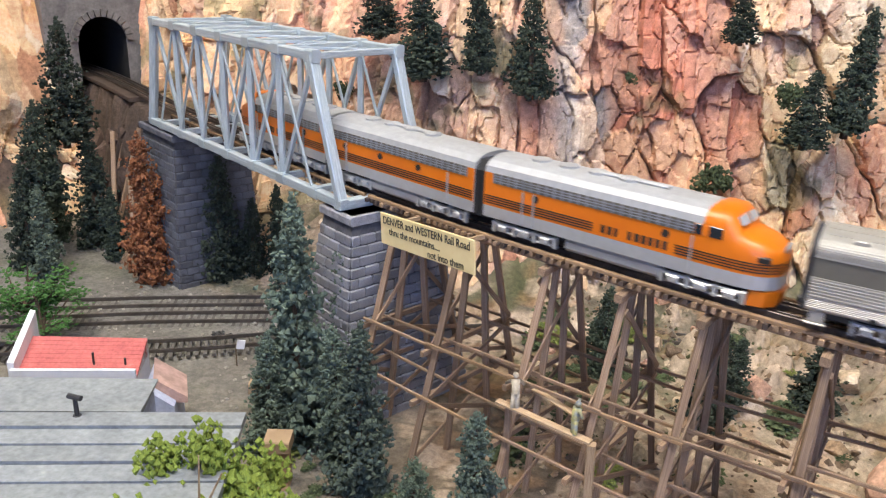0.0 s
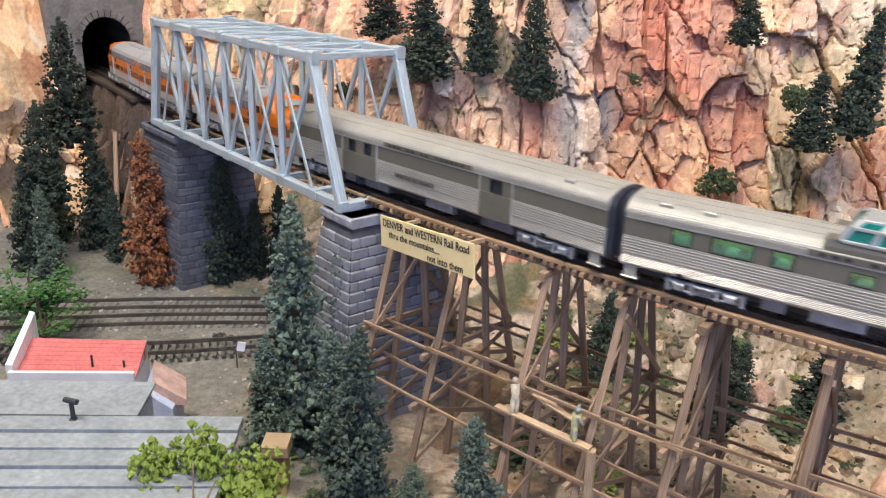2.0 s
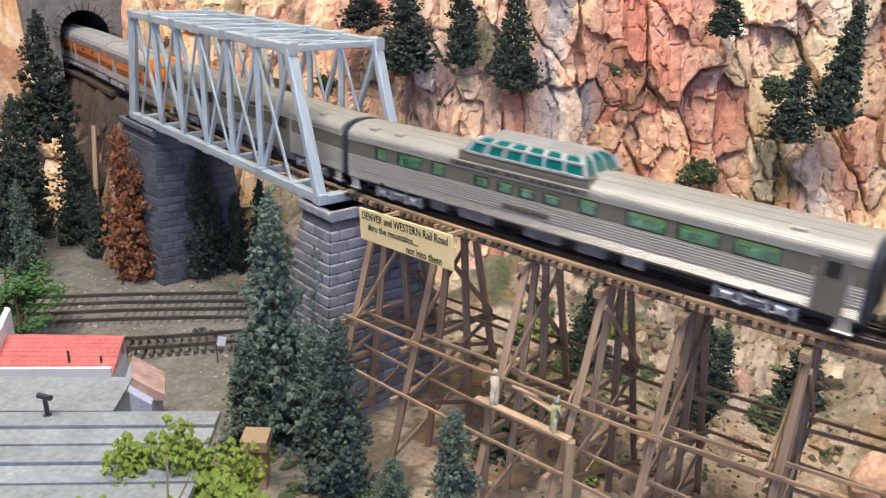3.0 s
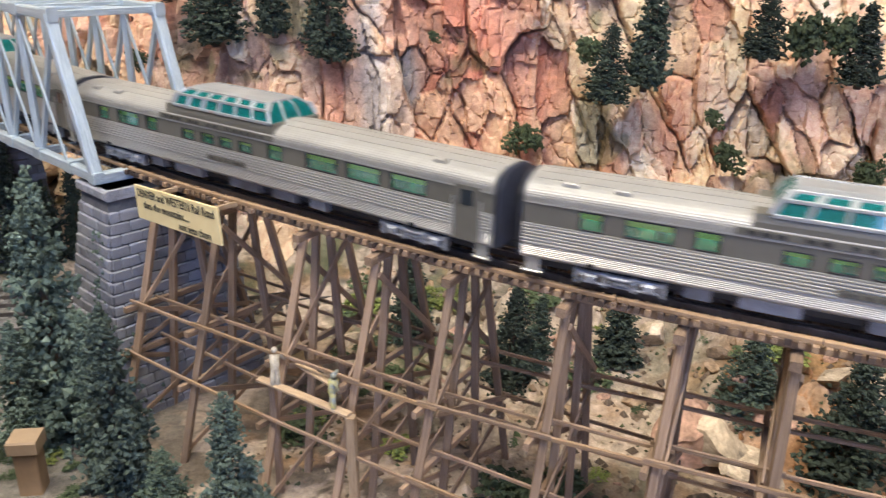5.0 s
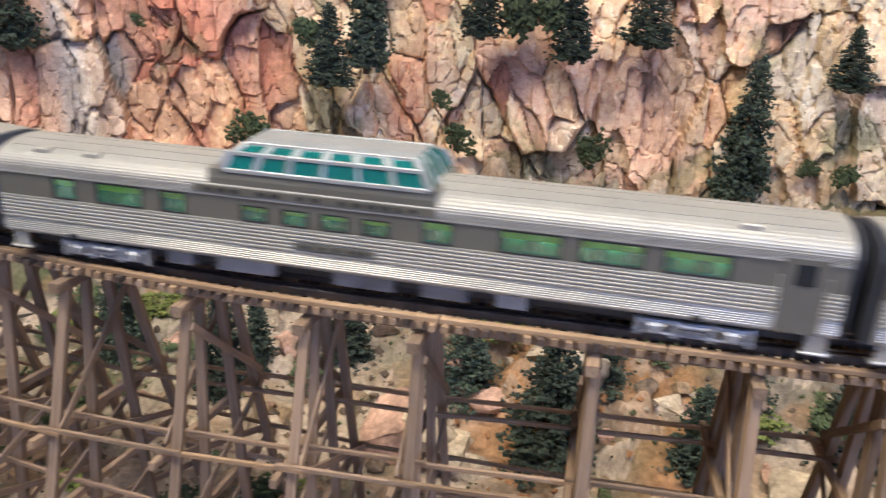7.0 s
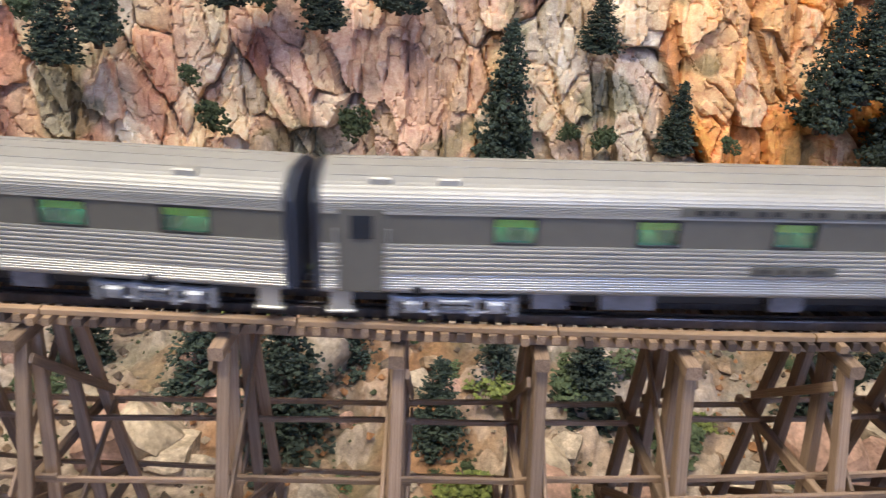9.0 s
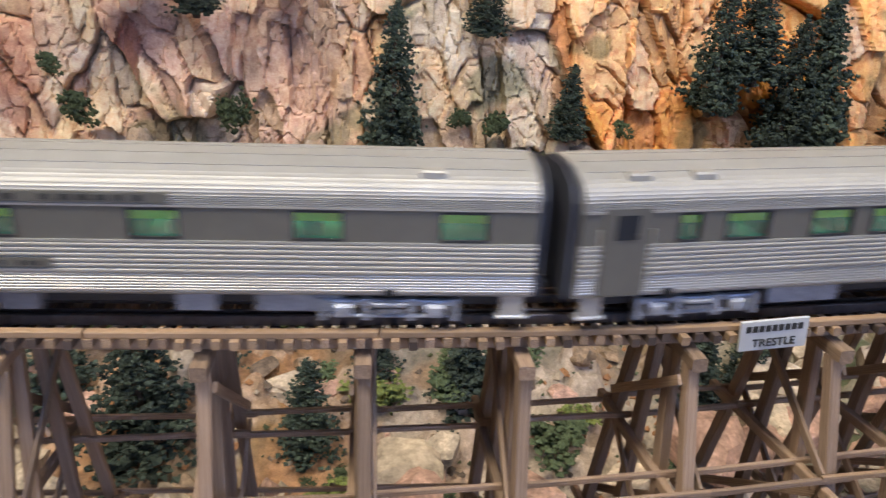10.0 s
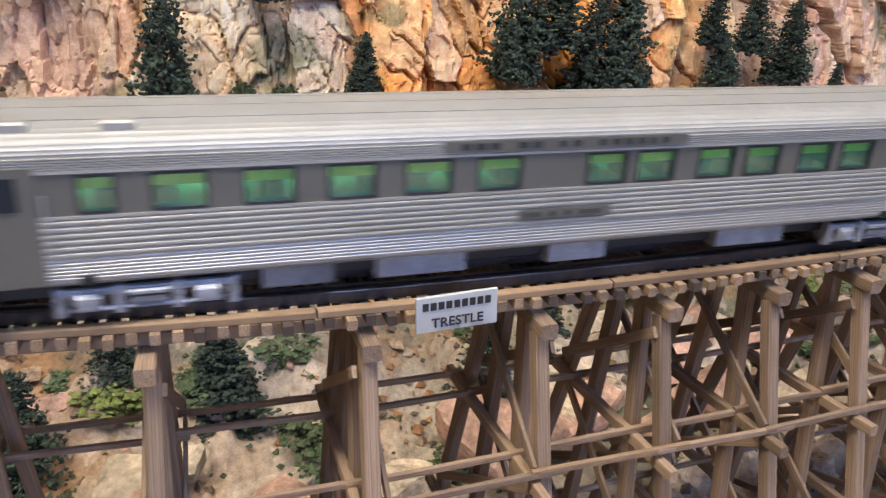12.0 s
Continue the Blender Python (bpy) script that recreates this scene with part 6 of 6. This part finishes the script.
def place_rubble():
    """Loose broken stone and fallen leaves, too small to count."""
    rng = random.Random(19)
    for name, colour, share, count in (("cream", (0.38, 0.30, 0.21), None, 500), ("tan", (0.26, 0.175, 0.11), None, 900), ("rusty", (0.36, 0.17, 0.07), (0.30, 0.55), 700), ("brown", (0.14, 0.10, 0.07), None, 1100), ("mossy", (0.075, 0.085, 0.036), None, 1600)):
        bm = bmesh.new()
        spots = []
        for k in range(count):
            x = rng.uniform(-0.03, 0.88) if not share else rng.choice((rng.gauss(0.30, 0.022), rng.gauss(0.55, 0.03)))
            line = float(np.interp(x, LINE[:, 0], LINE[:, 1]))
            spots.append((x, rng.uniform(line - 0.04, line + 0.33), rng.choice((0.0012, 0.0016, 0.0022, 0.0034) if name != "mossy" else (0.001, 0.0014, 0.002))))
        heights = ground_height(np.array([q[0] for q in spots]), np.array([q[1] for q in spots]))[0]
        for (x, y, c), z in zip(spots, heights):
            clump(bm, (x, y, float(z) + c * 0.25), c, rng, 0.95)
        tagged(part("rubble_" + name, bm, mat("broken_stone_" + name, colour, 0.9, scale=120, grain=0.6, bump=0.4)), label=name + " broken plaster rubble strewn over the gorge floor", category="rubble", kind="stuff")


# ---- yard, buildings and signs ----
def ground_track(name, points, s_from, s_to, z, label, tie_step=0.0062):
    line = spline(points, 24)
    arc = np.r_[0, np.cumsum(np.hypot(*np.diff(line, axis=0).T))]
    at = lambda s: Vector((np.interp(s, arc, line[:, 0]), np.interp(s, arc, line[:, 1]), 0))
    t = empty(name, label=label, category="railway track", group="yard tracks", kind="structure")
    def side(s, o, zz):
        d = (at(s + 0.003) - at(s - 0.003)).normalized()
        return at(s) + Vector((-d.y, d.x, 0)) * o + Vector((0, 0, zz))
    end = arc[-1]
    for o in (-0.00825, 0.00825):
        bm = bmesh.new()
        rings = []
        for s in np.linspace(0.004, end - 0.004, 40):
            rings.append([bm.verts.new(side(s, o + a, z + b)) for a, b in ((-0.0007, 0.0004), (0.0007, 0.0004), (0.0007, 0.0034), (-0.0007, 0.0034))])
        for a, b in zip(rings, rings[1:]):
            for i in range(4):
                bm.faces.new((a[i], b[i], b[(i + 1) % 4], a[(i + 1) % 4]))
        part("rail", bm, RUST, t)
    s = 0.006
    while s < end - 0.006:
        beam("tie", side(s, -0.0150, z - 0.0009), side(s, 0.0150, z - 0.0009), 0.0028, 0.0020, ASHTIE, t)
        s += tie_step


def build_yard():
    ground_track("yard_track", [(-0.62, 0.36), (-0.43, 0.432), (-0.33, 0.482), (-0.235, 0.523), (-0.15, 0.56)], 0, 1, GROUND, "weathered yard track with dark ties in ash")
    ground_track("yard_track", [(-0.66, 0.41), (-0.45, 0.462), (-0.35, 0.508), (-0.255, 0.549), (-0.16, 0.585)], 0, 1, GROUND, "weathered yard track with dark ties in ash")
    ground_track("yard_track", [(-0.46, 0.36), (-0.30, 0.430), (-0.215, 0.480), (-0.13, 0.535), (-0.03, 0.588), (0.09, 0.598), (0.24, 0.618), (0.36, 0.600)], 0, 1, GROUND + 0.004, "weathered yard track passing behind the trestle")
    rng = random.Random(14)
    for x, y, z, h in ((-0.129, 0.323, GROUND, 0.034), (-0.1725, 0.380, GROUND, 0.031)):
        p = empty("wooden_post_box", pose(x, y, z, 0, 0, 18), label="small square tan wooden box with a flat cap", category="box", group="wooden boxes")
        bm = bmesh.new()
        fs = box(bm, 0.0, h - 0.008, -0.0058, 0.0058, -0.0058, 0.0058, 0.0005)
        moved(bm, fs, pose(0, 0, 0, 0, -90))
        part("body", bm, WOOD_TAN if y < 0.35 else WOOD, p)
        bm = bmesh.new()
        box(bm, -0.0074, 0.0074, -0.0074, 0.0074, h - 0.008, h, 0.0008)
        part("cap", bm, WOOD_PALE, p)
    s = empty("yard_sign", pose(-0.228, 0.437, GROUND, 0, 0, 10), label="tiny white sign on a thin post in the yard", category="sign")
    bm = bmesh.new()
    stick(bm, (0, 0, 0), (0, 0, 0.016), 0.0006, 0.0006)
    part("post", bm, BARK, s)
    bm = bmesh.new()
    fs = box(bm, -0.0030, 0.0030, -0.0004, 0.0004, 0.014, 0.0215, 0.0002)
    moved(bm, fs, pose(0, 0, 0, 0, 12, 25))
    part("board", bm, WHITEWALL, s)
    bm = bmesh.new()
    for k in range(240):
        x, y = rng.uniform(-0.45, -0.12), rng.uniform(0.36, 0.56)
        c = rng.uniform(0.0008, 0.0024)
        clump(bm, (x, y, GROUND + c * 0.3), c, rng, 0.8)
    tagged(part("yard_gravel", bm, mat("loose_stone", (0.4, 0.37, 0.32), 0.9, scale=200)), label="loose pale stones scattered over the yard", category="gravel", kind="stuff")
    w = empty("scrap_heap", pose(-0.262, 0.475, GROUND), label="small dark heap of scrap beside the track", category="scrap")
    bm = bmesh.new()
    for k in range(26):
        clump(bm, (rng.gauss(0, 0.006), rng.gauss(0, 0.003), rng.uniform(0, 0.003)), 0.0022, rng)
    part("pile", bm, BLACK, w)


def quad_block(bm, corners, z0, z1, mi=0):
    """An upright block over four ground corners; z1 may be one height a corner."""
    tops = z1 if isinstance(z1, (list, tuple)) else [z1] * 4
    lo = [bm.verts.new((x, y, z0)) for x, y in corners]
    hi = [bm.verts.new((x, y, z)) for (x, y), z in zip(corners, tops)]
    for i in range(4):
        bm.faces.new((lo[i], lo[(i + 1) % 4], hi[(i + 1) % 4], hi[i])).material_index = mi
    bm.faces.new(hi)
    bm.faces.new(lo[::-1])
    bmesh.ops.recalc_face_normals(bm, faces=bm.faces)


def build_houses():
    # flat-roofed shed: far right corner of its roof, and its two directions
    c = Vector((-0.1202, 0.2725, 0))
    u, v = Vector((-0.1064, -0.041, 0)).normalized(), Vector((0.0349, -0.0573, 0)).normalized()
    v = Vector((-u.y, u.x, 0))
    v = v if v.y < 0 else -v
    at = lambda a, b: ((c + u * a + v * b).x, (c + u * a + v * b).y)
    shed = empty("grey_shed", label="long shed with a grey tar-paper strip roof", category="building", group="buildings")
    bm = bmesh.new()
    quad_block(bm, [at(0.004, 0.004), at(0.20, 0.004), at(0.20, 0.105), at(0.004, 0.105)], GROUND - 0.002, 0.136)
    part("wall", bm, WHITEWALL, shed)
    n = 8
    for k in range(n):
        bm = bmesh.new()
        b0, b1 = 0.110 * k / n, 0.110 * (k + 1) / n - 0.0005
        z = 0.1385 - 0.0009 * (k % 2) * 0.4
        quad_block(bm, [at(-0.003, b0), at(0.205, b0), at(0.205, b1), at(-0.003, b1)], 0.136, [z + 0.0010, z + 0.0010, z + 0.0022, z + 0.0022])
        part("roof_strip", bm, GREYROOF, shed)
    vent = empty("roof_vent", Matrix.Translation((-0.1903, 0.2418, 0.139)), label="black T-shaped stove pipe on the grey roof", category="vent")
    bm = bmesh.new()
    stick(bm, (0, 0, 0), (0, 0, 0.0105), 0.0011, 0.0011, 10)
    stick(bm, (0, 0, 0), (0, 0, 0.0012), 0.0022, 0.0020, 10)
    part("pipe", bm, STEELPALE, vent)
    bm = bmesh.new()
    stick(bm, (-0.0036, 0, 0.0110), (0.0036, 0, 0.0110), 0.0014, 0.0014, 10)
    part("cross_pipe", bm, STEELPALE, vent)
    # lower grey lean-to between the shed and the white wall
    lean = empty("grey_lean_to", label="low grey-roofed lean-to beside the shed", category="building", group="buildings")
    bm = bmesh.new()
    quad_block(bm, [(-0.176, 0.268), (-0.290, 0.225), (-0.305, 0.255), (-0.190, 0.297)], GROUND - 0.002, [0.128, 0.128, 0.122, 0.122])
    part("wall", bm, BLUEWALL, lean)
    bm = bmesh.new()
    quad_block(bm, [(-0.174, 0.266), (-0.292, 0.222), (-0.307, 0.256), (-0.188, 0.299)], 0.1285, [0.1315, 0.1315, 0.1295, 0.1295])
    part("roof", bm, GREYROOF, lean)
    # red-roofed house
    house = empty("red_roofed_house", label="white house with a faded red shingle roof and parapets", category="building", group="buildings")
    e0, e1 = Vector((-0.2904, 0.300, 0)), Vector((-0.2250, 0.3256, 0))
    r0, r1 = Vector((-0.3125, 0.3305, 0.0)), Vector((-0.2395, 0.3560, 0.0))
    bm = bmesh.new()
    quad_block(bm, [(e1.x, e1.y), (e0.x, e0.y), (r0.x, r0.y), (r1.x, r1.y)], GROUND - 0.002, [0.108, 0.108, 0.116, 0.116])
    part("wall", bm, WHITEWALL, house)
    rows = 9
    for k in range(rows):
        f0, f1 = k / rows, (k + 1) / rows
        p = [e1.lerp(r1, f0), e0.lerp(r0, f0), e0.lerp(r0, f1), e1.lerp(r1, f1)]
        bm = bmesh.new()
        h = lambda f: 0.1085 + 0.0085 * f
        quad_block(bm, [(q.x, q.y) for q in p], 0.1075, [h(f0) + 0.0007, h(f0) + 0.0007, h(f1) + 0.0005, h(f1) + 0.0005])
        part("shingle_course", bm, REDROOF, house)
    bm = bmesh.new()
    d = (e1 - e0).normalized()
    o = Vector((d.y, -d.x, 0)) * 0.0025
    a, b = e0 - d * 0.002, e1
    quad_block(bm, [((b + o).x, (b + o).y), ((a + o).x, (a + o).y), (a.x, a.y), (b.x, b.y)], GROUND, 0.1145)
    part("parapet", bm, WHITEWALL, house, "white front parapet")
    bm = bmesh.new()
    g = Vector((-0.003, -0.001, 0))
    quad_block(bm, [(e0.x, e0.y), (e0.x + g.x * 1.4, e0.y + g.y), (r0.x + g.x * 1.4, r0.y + 0.012), (r0.x, r0.y + 0.012)], GROUND, [0.118, 0.118, 0.130, 0.130])
    part("parapet", bm, WHITEWALL, house, "white stepped end parapet")
    for f, k in ((0.62, 0.30), (0.88, 0.30)):
        q = e0.lerp(e1, f).lerp(r0.lerp(r1, f), k)
        bm = bmesh.new()
        stick(bm, (q.x, q.y, 0.108), (q.x, q.y, 0.1195 if f < 0.7 else 0.116), 0.0007, 0.0007, 8)
        part("stove_pipe", bm, STEELPALE, house)
    annex = empty("house_annex", label="pale blue annex with a faded pink lean roof", category="building", group="buildings")
    bm = bmesh.new()
    quad_block(bm, [(-0.2215, 0.3270), (-0.2365, 0.3560), (-0.2205, 0.3620), (-0.2060, 0.3330)], GROUND - 0.002, [0.100, 0.100, 0.088, 0.088])
    part("wall", bm, BLUEWALL, annex)
    bm = bmesh.new()
    quad_block(bm, [(-0.2210, 0.3350), (-0.2375, 0.3585), (-0.2190, 0.3650), (-0.2025, 0.3420)], 0.0865, [0.103, 0.103, 0.0905, 0.0905])
    part("roof", bm, PINKROOF, annex)
    for (x, y, z, w, h) in ((-0.2145, 0.3294, 0.080, 0.0050, 0.0052),):
        bm = bmesh.new()
        fs = box(bm, -w / 2, w / 2, -0.0006, 0.0006, -h / 2, h / 2)
        moved(bm, fs, Matrix.Translation((x, y, z)) @ pose(0, 0, 0, 0, 0, 21))
        win = part("window", bm, WHITEWALL, annex)
        bm = bmesh.new()
        fs = box(bm, -w / 2 + 0.0005, w / 2 - 0.0005, -0.0009, 0.0, -h / 2 + 0.0005, h / 2 - 0.0005)
        moved(bm, fs, Matrix.Translation((x, y, z)) @ pose(0, 0, 0, 0, 0, 21))
        part("pane", bm, SMOKE, win)


def words(text, size, material, parent, m, name="lettering", align="CENTER"):
    data = bpy.data.curves.new(name, "FONT")
    data.body, data.size, data.extrude, data.offset, data.align_x, data.align_y = text, size, 0.00008, 0.00004, align, "CENTER"
    data.materials.append(material)
    ob = new(name, data)
    ob.parent, ob.matrix_basis = parent, m
    return ob


def build_signs():
    a, b = Vector((-0.0986, 0.4035, 0.197)), Vector((-0.0268, 0.3550, 0.2055))
    x = (b - a).normalized()
    n = Vector((x.y, -x.x, 0)).normalized()
    z = x.cross(-n).normalized()
    m = Matrix((x, -n, z)).transposed().to_4x4()
    m.translation = (a + b) / 2
    w, h = (b - a).length, 0.0192
    s = empty("billboard", m, label="cream card billboard with black lettering hung on the trestle", category="sign")
    bm = bmesh.new()
    box(bm, -w / 2, w / 2, -0.0006, 0.0006, -h / 2, h / 2, 0.0002)
    part("board", bm, SIGNCREAM, s)
    face = lambda px, pz: pose(px, -0.0008, pz, 90)
    words("DENVER and WESTERN Rail Road", 0.0066, INK, s, face(0, 0.0054) @ Matrix.Diagonal((0.86, 1.0, 1, 1)))
    words("thru the mountains....", 0.0060, INK, s, face(-0.010, -0.0008) @ Matrix.Diagonal((0.95, 1.0, 1, 1)))
    words("not into them", 0.0060, INK, s, face(0.019, -0.0066) @ Matrix.Diagonal((0.95, 1.0, 1, 1)))
    for px in (-0.028, 0.030):
        bm = bmesh.new()
        box(bm, px - 0.0012, px + 0.0012, 0.0006, 0.0180, 0.0045, 0.0066, 0.0002)
        part("hanger", bm, WOOD_PALE, s)
    a, b = Vector((0.4745, 0.2373, 0.2065)), Vector((0.4950, 0.2345, 0.2070))
    x = (b - a).normalized()
    n = Vector((x.y, -x.x, 0)).normalized()
    z = x.cross(-n).normalized()
    m = Matrix((x, -n, z)).transposed().to_4x4()
    m.translation = (a + b) / 2
    s = empty("name_sign", m @ pose(0, 0, 0, 0, -1.5), label="small grey name sign fixed to the trestle deck", category="sign")
    w, h = 0.0198, 0.0090
    bm = bmesh.new()
    box(bm, -w / 2, w / 2, -0.0005, 0.0005, -h / 2, h / 2, 0.0001)
    part("board", bm, SIGNGREY, s)
    rng = random.Random(2)
    for k in range(9):
        bm = bmesh.new()
        px = -0.0086 + 0.0019 * k
        box(bm, px + 0.0002, px + 0.0016, -0.0007, -0.0005, 0.0012, 0.0031)
        part("bar", bm, INK, s)
    words("TRESTLE", 0.0034, INK, s, face(0, -0.0022) @ Matrix.Diagonal((1.0, 1.0, 1, 1)))
    bm = bmesh.new()
    box(bm, -0.008, 0.008, 0.0005, 0.0040, -0.001, 0.001)
    part("bracket", bm, WOOD, s)


def figure(name, at, turn, material, label, bent):
    """A tiny painted figure as one plain shape."""
    bm = bmesh.new()
    lean = 0.0030 if bent else 0.0006
    stick(bm, (-0.0012, 0, 0), (-0.0007, 0, 0.0085), 0.0013, 0.0016, 8)
    stick(bm, (0.0014, 0, 0), (0.0007, 0, 0.0085), 0.0013, 0.0016, 8)
    stick(bm, (0, 0, 0.0080), (0, -lean, 0.0150), 0.0022, 0.0026, 8)
    stick(bm, (0.0024, -lean, 0.0145), (0.0046, -lean - 0.003, 0.0112 if bent else 0.0170), 0.0010, 0.0008, 8)
    stick(bm, (-0.0024, -lean, 0.0145), (-0.0050, -lean - 0.001, 0.0115), 0.0010, 0.0008, 8)
    r = bmesh.ops.create_icosphere(bm, subdivisions=2, radius=0.0017)
    bmesh.ops.translate(bm, verts=r["verts"], vec=(0, -lean * 1.25, 0.0172))
    ob = part(name, bm, material, None, "", True)
    ob.matrix_world = Matrix.Translation(at) @ pose(0, 0, 0, 0, 0, turn)
    tagged(ob, label=label, category="figurine", group="figurines")


def build_staging():
    p = empty("work_platform", label="pale plank work platform hung on the trestle side", category="platform")
    a, b = Vector((-0.0075, 0.3448, 0.1295)), Vector((0.0456, 0.3248, 0.1288))
    beam("plank", a, b, 0.0045, 0.0014, WOOD_PALE, p)
    beam("plank", a + Vector((0.018, 0.009, 0.006)), b + Vector((-0.006, 0.010, 0.006)), 0.0040, 0.0012, WOOD_PALE, p)
    beam("support_post", Vector((0.0462, 0.3248, 0.128)), Vector((0.0490, 0.3238, 0.050)), 0.0045, 0.0045, WOOD_PALE, p)
    beam("support_post", a + Vector((0.006, 0.002, 0)), a + Vector((0.007, 0.004, -0.077)), 0.0036, 0.0036, WOOD, p)
    figure("figurine", (0.0030, 0.3408, 0.1302), 200, FIG_A, "tiny painted pale figurine standing on the plank", True)
    figure("figurine", (0.0365, 0.3280, 0.1298), 120, FIG_B, "tiny painted figurine in blue on the plank end", False)


build_yard()
build_houses()
build_signs()
build_staging()
place_leafy()
place_rocks()
place_rubble()
place_conifers()

motions()
